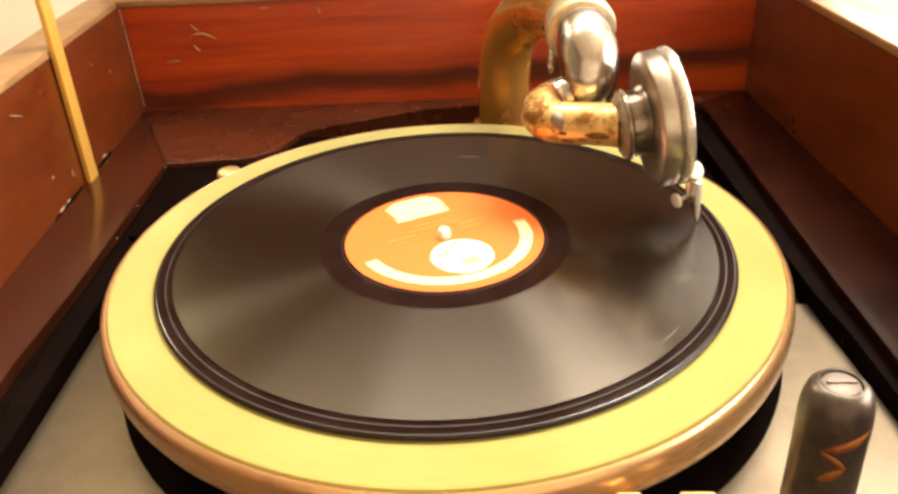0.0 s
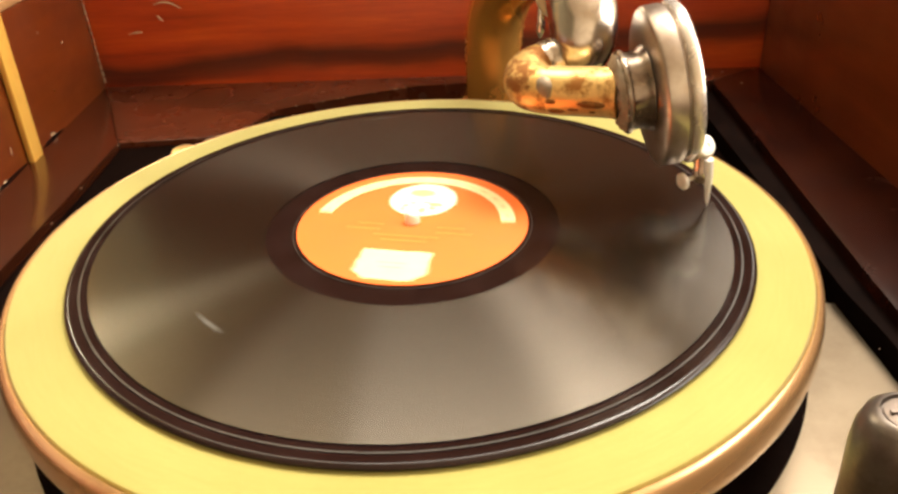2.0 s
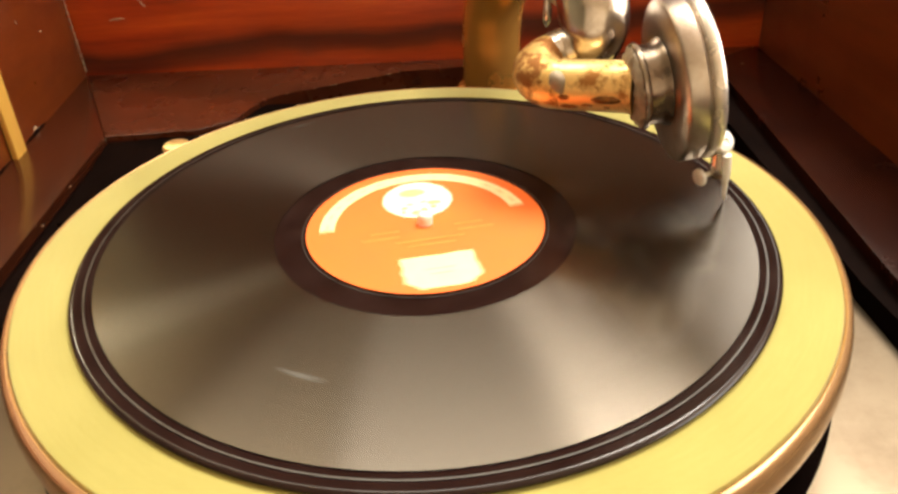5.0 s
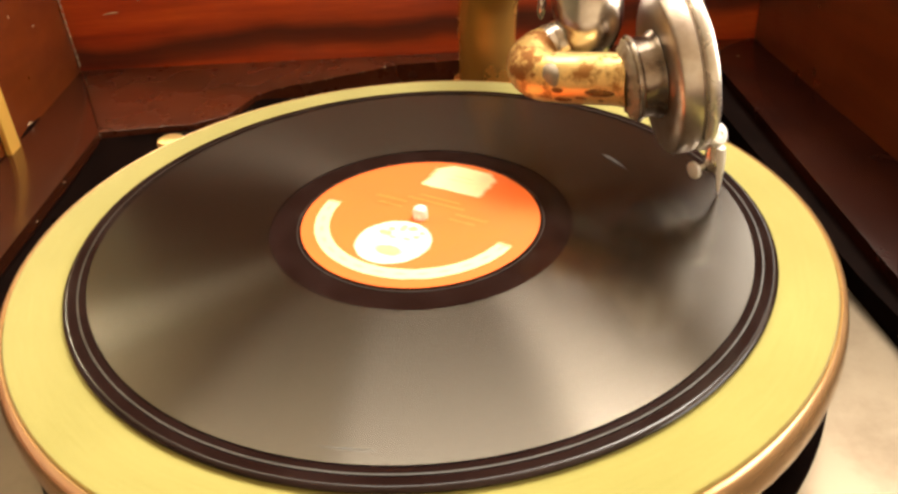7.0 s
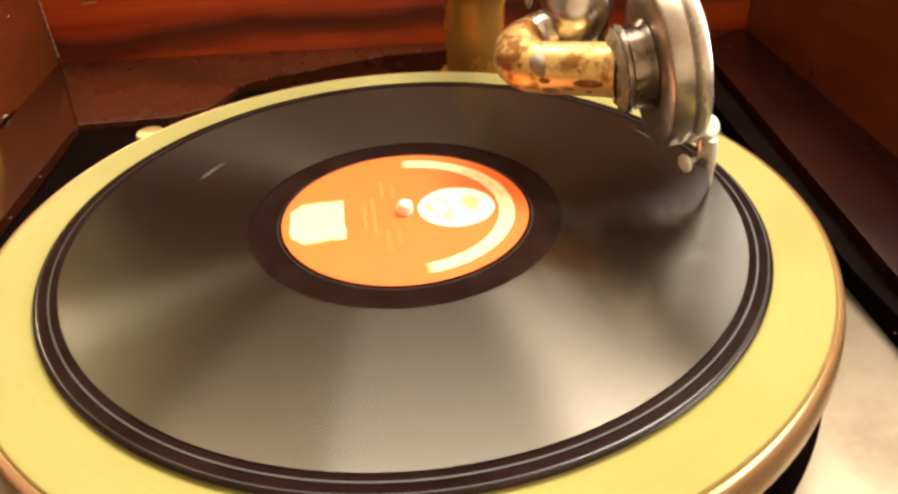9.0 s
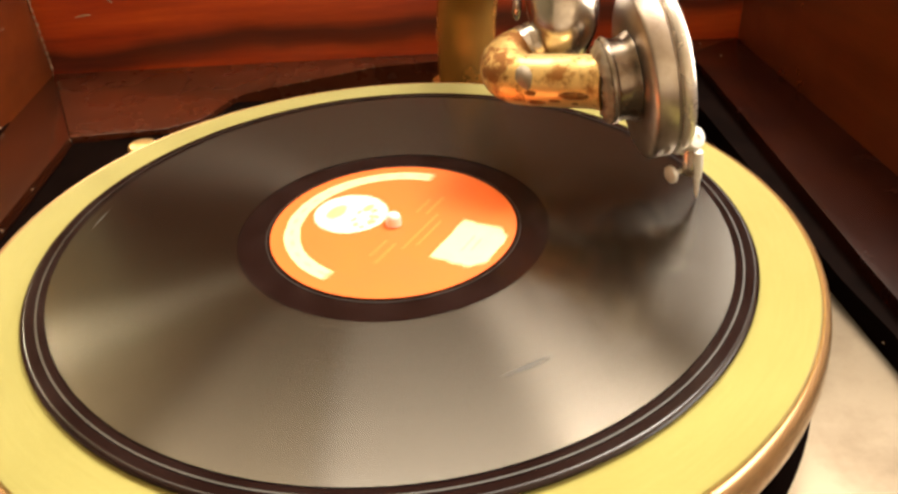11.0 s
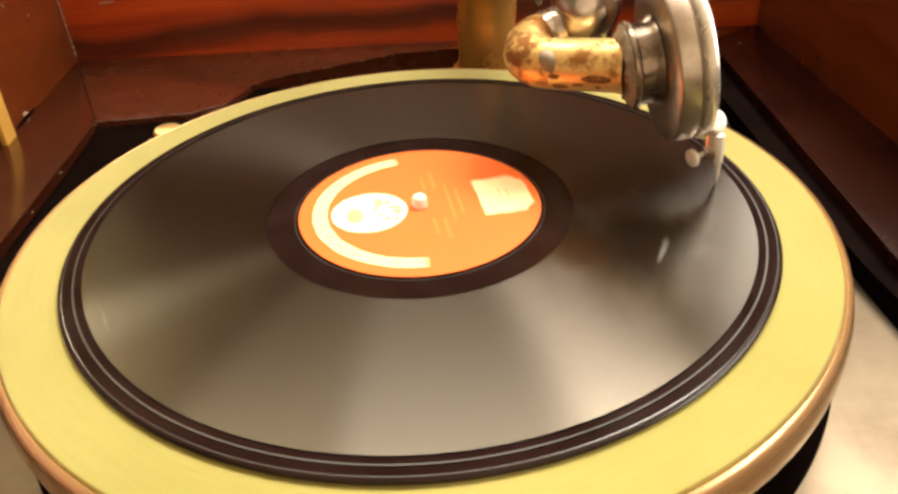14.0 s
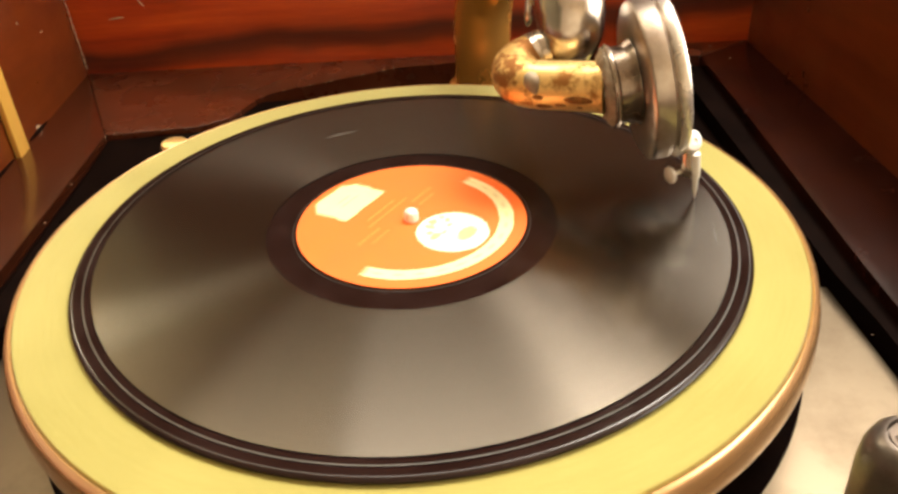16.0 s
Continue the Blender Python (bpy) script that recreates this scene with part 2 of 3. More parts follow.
M_KNOB = worn("knob_black_worn", (0.17, 0.145, 0.125), (0.08, 0.06, 0.05), 0.33, 0.75, 0.42, 60, 0.48, 0.66)
M_COPPER = worn("bare_copper", (0.42, 0.145, 0.035), (0.16, 0.06, 0.025), 0.45, 0.6, 0.55, 180, 0.42, 0.62)
M_SCREW = plain("dull_screw", (0.15, 0.12, 0.10), 0.5, 0.7, 0.3, 120, 0.3)
M_GRIME = plain("grime", (0.42, 0.29, 0.18), 0.7, 0.0, 0.2, 200, 0.2)
M_PLASTER = plain("cream_plaster", (0.84, 0.76, 0.62), 0.85, 0.0, 0.03, 3, 0.1, dist=0.002)
M_FLOOR = wood("floor_oak", (8, 1, 8), [(0.3, (0.2, 0.11, 0.05)), (0.7, (0.36, 0.22, 0.11))], 0.4)
# dark olive tone added on unseen walls to cut the light they bounce
M_WALL_DARK = plain("dark_wall_bounce_cut", (0.16, 0.14, 0.09), 0.85, 0.0, 0.04, 3, 0.1, dist=0.002)


# ---- mesh helpers ----
def link_mesh(name, bm, mat, parent=None, label="", smooth=True):
    me = bpy.data.meshes.new(name)
    bmesh.ops.recalc_face_normals(bm, faces=bm.faces)
    bm.to_mesh(me)
    bm.free()
    me.materials.append(mat)
    if smooth:
        for p in me.polygons:
            p.use_smooth = True
        me.set_sharp_from_angle(angle=radians(40))
    ob = new(name, me)
    if parent:
        ob.parent = parent
    if label:
        ob["label"] = label
    return ob


def part(name, bm, mat, parent, label="", smooth=True):
    return link_mesh(name, bm, mat, parent, label, smooth)


def empty(name, m=None):
    ob = new(name)
    ob.empty_display_size = 0.02
    if m is not None:
        ob.matrix_basis = m
    return ob


def box(x0, x1, y0, y1, z0, z1, bevel=0.0, bm=None):
    bm = bm or bmesh.new()
    v = [bm.verts.new(p) for p in ((x0, y0, z0), (x1, y0, z0), (x1, y1, z0), (x0, y1, z0), (x0, y0, z1), (x1, y0, z1), (x1, y1, z1), (x0, y1, z1))]
    for f in ((3, 2, 1, 0), (4, 5, 6, 7), (0, 1, 5, 4), (1, 2, 6, 5), (2, 3, 7, 6), (3, 0, 4, 7)):
        bm.faces.new([v[i] for i in f])
    if bevel:
        bmesh.ops.bevel(bm, geom=bm.edges[:], offset=bevel, segments=3, affect="EDGES", profile=0.6)
    return bm


def prism(outline, z0, z1, bevel=0.0):
    """A plan outline raised from z0 to z1."""
    bm = bmesh.new()
    low = [bm.verts.new((x, y, z0)) for x, y in outline]
    top = [bm.verts.new((x, y, z1)) for x, y in outline]
    bm.faces.new(low[::-1])
    bm.faces.new(top)
    n = len(outline)
    for i in range(n):
        bm.faces.new((low[i], low[(i + 1) % n], top[(i + 1) % n], top[i]))
    if bevel:
        bmesh.ops.bevel(bm, geom=bm.edges[:], offset=bevel, segments=3, affect="EDGES", profile=0.6)
    return bm


def lathe(profile, seg=96, closed=False, m=None):
    """A profile of (radius, height) turned round z."""
    bm = bmesh.new()
    rings = []
    for r, z in profile:
        if r < 1e-6:
            rings.append([bm.verts.new((0, 0, z))])
        else:
            rings.append([bm.verts.new((r * math.cos(2 * math.pi * i / seg), r * math.sin(2 * math.pi * i / seg), z)) for i in range(seg)])
    pairs = list(zip(rings, rings[1:]))
    if closed:
        pairs.append((rings[-1], rings[0]))
    for a, b in pairs:
        for i in range(seg):
            j = (i + 1) % seg
            if len(a) == 1 and len(b) == 1:
                continue
            if len(a) == 1:
                bm.faces.new((a[0], b[i], b[j]))
            elif len(b) == 1:
                bm.faces.new((a[i], a[j], b[0]))
            else:
                bm.faces.new((a[i], a[j], b[j], b[i]))
    if m is not None:
        bm.transform(m)
    return bm


def spline(points, steps=8):
    """Catmull-Rom through points of any length."""
    pts = [np.array(p, float) for p in points]
    pts = [2 * pts[0] - pts[1]] + pts + [2 * pts[-1] - pts[-2]]
    out = []
    for i in range(1, len(pts) - 2):
        a, b, c, d = pts[i - 1:i + 3]
        for k in range(steps):
            t = k / steps
            out.append(0.5 * (2 * b + (c - a) * t + (2 * a - 5 * b + 4 * c - d) * t * t + (3 * b - a - 3 * c + d) * t ** 3))
    out.append(pts[-2])
    return out


def tube(points, seg=32, steps=8, caps=True):
    """A round tube along (x, y, z, radius) points."""
    bm = bmesh.new()
    path = spline(points, steps)
    up = None
    rings = []
    for i, p in enumerate(path):
        d = Vector(path[min(i + 1, len(path) - 1)][:3] - path[max(i - 1, 0)][:3]).normalized()
        if up is None:
            up = d.orthogonal().normalized()
        up = (up - d * up.dot(d)).normalized()
        side = d.cross(up)
        c = Vector(p[:3])
        rings.append([bm.verts.new(c + float(p[3]) * (math.cos(2 * math.pi * k / seg) * up + math.sin(2 * math.pi * k / seg) * side)) for k in range(seg)])
    for a, b in zip(rings, rings[1:]):
        for k in range(seg):
            bm.faces.new((a[k], a[(k + 1) % seg], b[(k + 1) % seg], b[k]))
    if caps:
        bm.faces.new(rings[0][::-1])
        bm.faces.new(rings[-1])
    return bm


def axis_pose(origin, direction):
    """A frame whose z runs along direction."""
    q = Vector(direction).normalized().to_track_quat("Z", "Y")
    return Matrix.Translation(origin) @ q.to_matrix().to_4x4()


def join(*bms):
    """Several bmeshes as one."""
    out = bms[0]
    for b in bms[1:]:
        me = bpy.data.meshes.new("join")
        b.to_mesh(me)
        b.free()
        out.from_mesh(me)
        bpy.data.meshes.remove(me)
    return out


# ---- the room ----
def room():
    x0, x1, y0, y1, z0, z1 = ROOM
    w = 0.12
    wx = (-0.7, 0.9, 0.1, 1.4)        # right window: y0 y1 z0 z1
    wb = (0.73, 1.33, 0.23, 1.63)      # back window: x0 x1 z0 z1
    wc = (1.34, 1.58, 1.12, 1.68)     # opening for the added narrow left lamp: y0 y1 z0 z1
    tagged(link_mesh("floor", box(x0 - w, x1 + w, y0 - w, y1 + w, z0 - 0.1, z0), M_FLOOR, smooth=False), "warm oak floor of the room", "floor", kind="structure")
    sk = (-1.2, 1.53, 0.38, 1.32)     # opening for the added ceiling lamps: x0 x1 y0 y1
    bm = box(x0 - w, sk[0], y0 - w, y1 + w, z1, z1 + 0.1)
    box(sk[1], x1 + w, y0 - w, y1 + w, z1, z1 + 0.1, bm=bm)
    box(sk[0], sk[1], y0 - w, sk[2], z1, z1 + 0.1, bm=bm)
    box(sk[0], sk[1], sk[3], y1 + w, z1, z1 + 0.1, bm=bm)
    tagged(link_mesh("ceiling", bm, M_PLASTER, smooth=False), "plain cream plaster ceiling with an opening for added lamps", "ceiling", kind="structure")
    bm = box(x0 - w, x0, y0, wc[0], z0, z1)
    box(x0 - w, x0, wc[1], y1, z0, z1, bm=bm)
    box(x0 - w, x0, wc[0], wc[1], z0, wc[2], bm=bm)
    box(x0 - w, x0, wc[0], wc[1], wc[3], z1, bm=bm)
    tagged(link_mesh("wall_west", bm, M_WALL_DARK, smooth=False), "unseen wall darkened to cut bounce light, with a narrow opening", "wall", kind="structure")
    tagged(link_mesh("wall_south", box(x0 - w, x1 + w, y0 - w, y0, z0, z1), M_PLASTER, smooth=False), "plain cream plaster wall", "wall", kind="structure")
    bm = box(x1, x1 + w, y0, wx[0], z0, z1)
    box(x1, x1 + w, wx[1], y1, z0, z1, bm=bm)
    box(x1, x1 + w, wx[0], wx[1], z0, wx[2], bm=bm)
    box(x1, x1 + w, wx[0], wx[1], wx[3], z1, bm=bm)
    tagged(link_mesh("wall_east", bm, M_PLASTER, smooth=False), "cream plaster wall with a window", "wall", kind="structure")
    split_z = 0.1                        # plaster below, darkened above to dim the record's reflections
    tagged(link_mesh("wall_north_lower", box(x0 - w, x1 + w, y1, y1 + w, z0, split_z), M_PLASTER, smooth=False), "cream plaster lower wall", "wall", kind="structure")
    bm = box(x0 - w, wb[0], y1, y1 + w, split_z, z1)
    box(wb[1], x1 + w, y1, y1 + w, split_z, z1, bm=bm)
    box(wb[0], wb[1], y1, y1 + w, split_z, wb[2], bm=bm)
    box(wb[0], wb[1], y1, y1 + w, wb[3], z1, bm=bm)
    tagged(link_mesh("wall_north", bm, M_WALL_DARK, smooth=False), "wall darkened to dim the record's reflections, with a window", "wall", kind="structure")


room()

# ---- the gramophone cabinet ----
RIM = 0.055      # height of the rim of the well
SHELF = -0.027
BOARD = -0.042
T = 0.022
FLOOR = ROOM[4]


def lx(y):       # inner face of the left side
    return -0.2526 + 0.11 * (0.256 - y)


def rx(y):       # inner face of the right side
    return 0.2066 + 0.075 * (0.263 - y)


def by(x):       # inner face of the back panel
    return 0.2595 + 0.0152 * x


Y0 = -0.36       # inner face of the front panel
BL, BR, FL, FR = (lx(0.256), 0.2555), (rx(0.263), 0.2627), (lx(Y0), Y0), (rx(Y0), Y0)


def cabinet():
    cab = tagged(empty("gramophone_cabinet", pose(0, 0, FLOOR)), "varnished red mahogany gramophone cabinet, well open at the top", "gramophone")
    up = -FLOOR

    def add(name, outline, z0, z1, mat, label="", bevel=0.0015):
        return part(name, prism(outline, z0 + up, z1 + up, bevel), mat, cab, label)

    o = 0.0008
    back_l, back_r = (BL[0] - T, BL[1]), (BR[0] + T, BR[1])
    add("back_panel", [(back_l[0], back_l[1] + o), (back_r[0], back_r[1] + o), (back_r[0], back_r[1] + T), (back_l[0], back_l[1] + T)], -0.62, RIM - 0.003, M_BACK, "orange-red mahogany back panel with dark band and scratches")
    add("side_panel", [FL, (BL[0], BL[1]), (BL[0] - T, BL[1]), (FL[0] - T, FL[1])], -0.62, RIM - 0.003, M_SIDE, "scuffed brown mahogany side panel")
    add("side_panel", [FR, (FR[0] + T, FR[1]), (BR[0] + T, BR[1]), (BR[0], BR[1])], -0.62, RIM - 0.003, M_SIDE, "dark brown mahogany side panel")
    add("front_panel", [(FL[0] - T, FL[1] - T), (FR[0] + T, FR[1] - T), (FR[0] + T, FR[1] - o), (FL[0] - T, FL[1] - o)], -0.62, 0.0, M_SIDE)
    # rim on top of the sides and the back, paled for the light falling there
    e = 0.004
    add("rim", [(FL[0] + 0.0005, FL[1]), (BL[0] + 0.0005, BL[1] - 0.003), (BL[0] - T - e, BL[1] - 0.003), (FL[0] - T - e, FL[1])], RIM - 0.003, RIM + 0.002, M_RIM_LIT, "rim paled for the light on its top", 0.001)
    add("rim", [(FR[0] - 0.0005, FR[1]), (FR[0] + T + e, FR[1]), (BR[0] + T + e, BR[1] - 0.003), (BR[0] - 0.0005, BR[1] - 0.003)], RIM - 0.003, RIM + 0.002, M_RIM_LIT, "rim paled for the light on its top", 0.001)
    add("rim", [(BL[0] - T - e, BL[1] - 0.002), (BR[0] + T + e, BR[1] - 0.002), (BR[0] + T + e, BR[1] + T + e), (BL[0] - T - e, BL[1] + T + e)], RIM - 0.003, RIM + 0.002, M_RIM_LIT, "rim paled for the light on its top", 0.001)
    # ledges round the well
    y_s = 0.151
    add("ledge", [(-0.153, Y0), (-0.1835, -0.06), (-0.1855, 0.0), (-0.1965, y_s), (BL[0] + 0.0003, BL[1] - 0.0006), (FL[0], FL[1])], -0.07, SHELF, M_LEDGE, "mahogany ledge in darkened shelf wood, with chipped edge", 0.0004)
    add("ledge", [(0.1985, Y0), (FR[0], FR[1]), (BR[0] - 0.0003, BR[1] - 0.0006), (0.1695, 0.236), (0.1715, 0.2), (0.1785, 0.0)], -0.07, SHELF, M_LEDGE_SHADED, "mahogany ledge with its shade put into the colour", 0.0004)
    add("shelf", [(-0.1963, y_s + 0.0004), (-0.143, 0.1575), (-0.126, 0.168), (-0.121, 0.182), (-0.116, 0.196), (-0.109, 0.204), (-0.098, 0.210), (-0.032, 0.240), (0.012, 0.2455), (0.10, 0.248), (0.1693, 0.2364), (BR[0] - 0.0006, BR[1]), (BL[0] + 0.0006, BL[1])], -0.07, SHELF, M_SHELF, "maroon rear shelf with chipped front edge", 0.0004)
    # black strips put in for the darkness of the gaps beside the board
    add("gap_strip", [(-0.146, Y0), (-0.1645, -0.10), (-0.1735, 0.01), (-0.1955, 0.150), (-0.1975, 0.150), (-0.186, 0.0), (-0.184, -0.06), (-0.154, Y0)], -0.07, SHELF - 0.006, M_BLACK, "black strip painting the dark gap beside the motor board", 0.0012)
    add("gap_strip", [(0.1935, Y0), (0.1985, Y0), (0.179, 0.0), (0.172, 0.2), (0.170, 0.235), (0.155, 0.235), (0.158, 0.177), (0.1658, 0.06), (0.1698, 0.0), (0.1742, -0.03), (0.1782, -0.086)], -0.07, SHELF - 0.006, M_BLACK, "black strip painting the dark gap beside the motor board", 0.0012)
    add("motor_board", [(-0.1455, Y0 + 0.001), (0.1929, Y0 + 0.001), (0.1776, -0.086), (0.1692, 0.004), (-0.1718, 0.004), (-0.1638, -0.10)], -0.06, BOARD, M_BOARD, "satin metal motor board, stained", 0.0)
    # rear of the board: its dark reflection is put in as black
    add("rear_board", [(0.1664, 0.0046), (0.1647, 0.06), (0.1574, 0.177), (0.1544, 0.249), (-0.16, 0.249), (-0.194, 0.16), (-0.1722, 0.0046)], -0.06, BOARD, M_BLACK, "rear board blackened for the dark wood it reflects", 0.0)
    add("corner_board", [(-0.05, 0.06), (-0.05, 0.2), (-0.118, 0.2), (-0.130, 0.160), (-0.1955, 0.1505), (-0.1835, 0.06)], -0.0415, SHELF - 0.0035, M_BLACK, "black corner of the rear board", 0.0005)
    # black disc laid on the board as the platter's painted shadow
    part("turntable_shadow", lathe([(0.0, BOARD + 0.0012 + up), (0.1492, BOARD + 0.0012 + up), (0.1502, BOARD + 0.0004 + up), (0.1502, BOARD - 0.001 + up), (0.0, BOARD - 0.001 + up)], 128), M_BLACK, cab, "black disc painting the shadow under the turntable")
    add("base", [(FL[0] - T - 0.02, FL[1] - T - 0.02), (FR[0] + T + 0.02, FR[1] - T - 0.02), (BR[0] + T + 0.02, BR[1] + T + 0.01), (BL[0] - T - 0.02, BL[1] + T + 0.01)], FLOOR, -0.62, M_SIDE)
    # scratches on the back panel, chipped corners and edges
    def mark(points, r):
        bm = tube([(x, y, z + up, r * k) for (x, y, z), k in zip(points, (0.4, 1.0, 1.0, 0.5))], 6, 4)
        part("wear_mark", bm, M_GRIME, cab, "pale scratch in the varnish")

    def on_back(*xz):
        return [(x, by(x) - 0.0036 + 0.0001, z) for x, z in xz]

    mark(on_back((-0.202, 0.0302), (-0.196, 0.0316), (-0.190, 0.0308), (-0.183, 0.0270)), 0.0006)
    mark(on_back((-0.2002, 0.0386), (-0.198, 0.0360), (-0.197, 0.0350), (-0.1955, 0.0335)), 0.0004)
    mark(on_back((-0.201, 0.0234), (-0.200, 0.0218), (-0.199, 0.0205), (-0.1975, 0.0189)), 0.0005)
    mark(on_back((-0.2242, 0.0111), (-0.220, 0.0117), (-0.217, 0.0121), (-0.2137, 0.0121)), 0.0006)
    mark(on_back((-0.148, 0.0480), (-0.145, 0.0482), (-0.143, 0.0480), (-0.140, 0.0484)), 0.0004)
    mark(on_back((-0.105, 0.0470), (-0.1045, 0.0455), (-0.104, 0.0445), (-0.1035, 0.0430)), 0.0004)
    def on_side(*yz):
        return [(lx(y) + 0.0002, y, z) for y, z in yz]

    # chips, rubbed spots and a hanging scratch on the side by the lid stay
    mark(on_side((0.1590, -0.0250), (0.1615, -0.0243), (0.1635, -0.0248), (0.1655, -0.0256)), 0.0006)
    mark(on_side((0.0830, -0.0262), (0.0858, -0.0260), (0.0880, -0.0258), (0.0905, -0.0256)), 0.0005)
    mark(on_side((0.0945, -0.0257), (0.0960, -0.0255), (0.0970, -0.0255), (0.0985, -0.0256)), 0.0005)
    mark(on_side((0.1118, -0.0170), (0.1122, -0.0150), (0.1125, -0.0140), (0.1128, -0.0120)), 0.0003)
    mark(on_side((0.0868, -0.0066), (0.0874, -0.0060), (0.0880, -0.0056), (0.0886, -0.0052)), 0.0003)
    mark(on_side((0.0660, 0.0400), (0.0700, 0.0385), (0.0735, 0.0372), (0.0780, 0.0350)), 0.00035)
    mark(on_side((0.1050, 0.0400), (0.1054, 0.0396), (0.1058, 0.0392), (0.1062, 0.0388)), 0.00025)
    mark(on_side((0.2080, 0.0180), (0.2090, 0.0185), (0.2096, 0.0188), (0.2104, 0.0190)), 0.00025)
    mark(on_side((0.1820, 0.0330), (0.1824, 0.0322), (0.1826, 0.0316), (0.1830, 0.0310)), 0.0003)
    # the joint between side and ledge has opened
    for y0, y1 in ((0.074, 0.124), (0.146, 0.176)):
        pts = [(lx(y0 + (y1 - y0) * k / 4), y0 + (y1 - y0) * k / 4, SHELF + up, (0.0004, 0.0011, 0.0013, 0.0010, 0.0004)[k]) for k in range(5)]
        part("open_joint", tube(pts, 8, 4), M_BLACK, cab, "dark open joint between side and ledge")
    for k in range(16):       # worn line down the corner
        z = -0.024 + 0.0048 * k
        w = random.uniform(0.0003, 0.0006)
        x = BL[0] + 0.0009
        mark([(x, BL[1] - 0.0006, z), (x, BL[1] - 0.0006, z + 0.0015), (x, BL[1] - 0.0006, z + 0.003), (x, BL[1] - 0.0006, z + 0.0042)], w)
    chips = [(-0.1965, 0.1500, SHELF - 0.0010), (-0.1945, 0.1185, SHELF - 0.0022), (-0.2395, 0.1590, SHELF - 0.0002), (-0.2095, 0.2088, SHELF + 0.0001), (-0.2515, 0.2530, SHELF + 0.0003),
             (0.1690, -0.0365, SHELF - 0.0064), (0.1625, 0.0635, SHELF - 0.0064), (-0.2445, 0.195, SHELF + 0.0001), (-0.1880, 0.0560, SHELF - 0.0022), (-0.1925, 0.0950, SHELF - 0.0022), (0.2020, 0.2585, SHELF + 0.0003), (0.1870, 0.230, SHELF + 0.0001)]
    for k in range(11):       # nicks along the front edge of the shelf
        t = random.random()
        chips.append((-0.109 + 0.077 * t, 0.2045 + 0.0355 * t, SHELF - 0.0002))
    for x, y, z in chips:
        r = random.uniform(0.00025, 0.0008)
        bm = bmesh.new()
        bmesh.ops.create_icosphere(bm, subdivisions=1, radius=r)
        for v in bm.verts:
            v.co = Vector((v.co.x * random.uniform(0.6, 1.9), v.co.y * random.uniform(0.5, 1.2), v.co.z * 0.45)) + Vector((x, y, z + up))
        part("wear_mark", bm, M_GRIME, cab, "pale chip in the varnish")
    return cab


cabinet()


def lid():
    """The open lid, hinged behind the back panel and leaning back a little."""
    top = tagged(empty("lid", pose(0, by(0) + T + 0.010, RIM + 0.004, -7)), "open mahogany lid standing up behind the well", "lid")
    part("panel", box(-0.275, 0.232, 0.0, 0.016, 0.0, 0.50, 0.002), M_SIDE, top)
    part("frame", box(-0.275, -0.252, -0.012, -0.0005, 0.0, 0.50, 0.002), M_SIDE, top)
    part("frame", box(0.209, 0.232, -0.012, -0.0005, 0.0, 0.50, 0.002), M_SIDE, top)
    part("frame", box(-0.2515, 0.2085, -0.012, -0.0005, 0.477, 0.50, 0.002), M_SIDE, top)


def lid_stay():
    """A flat bar that stands against the left side."""
    stay = tagged(empty("lid_stay", pose(lx(0.131) + 0.0022, 0.131, SHELF - 0.001)), "flat brass lid stay standing against the wooden side", "lid stay")
    bm = box(-0.0018, 0.0018, -0.0062, 0.0062, 0.0, 0.20, 0.0006)
    bm.transform(Matrix(((1, -0.11, 0.0, 0), (0, 1, 0.05, 0), (0, 0, 1, 0), (0, 0, 0, 1))))
    part("bar", bm, M_BRASS_BAR, stay)
    return stay


lid()
lid_stay()


# ---- turntable and record ----
def disc(r0, r1, z, seg=192):
    bm = bmesh.new()
    a = [bm.verts.new((r1 * math.cos(2 * math.pi * i / seg), r1 * math.sin(2 * math.pi * i / seg), z)) for i in range(seg)]
    if r0 <= 0:
        bm.faces.new(a)
    else:
        b = [bm.verts.new((r0 * math.cos(2 * math.pi * i / seg), r0 * math.sin(2 * math.pi * i / seg), z)) for i in range(seg)]
        for i in range(seg):
            bm.faces.new((a[i], a[(i + 1) % seg], b[(i + 1) % seg], b[i]))
    return bm


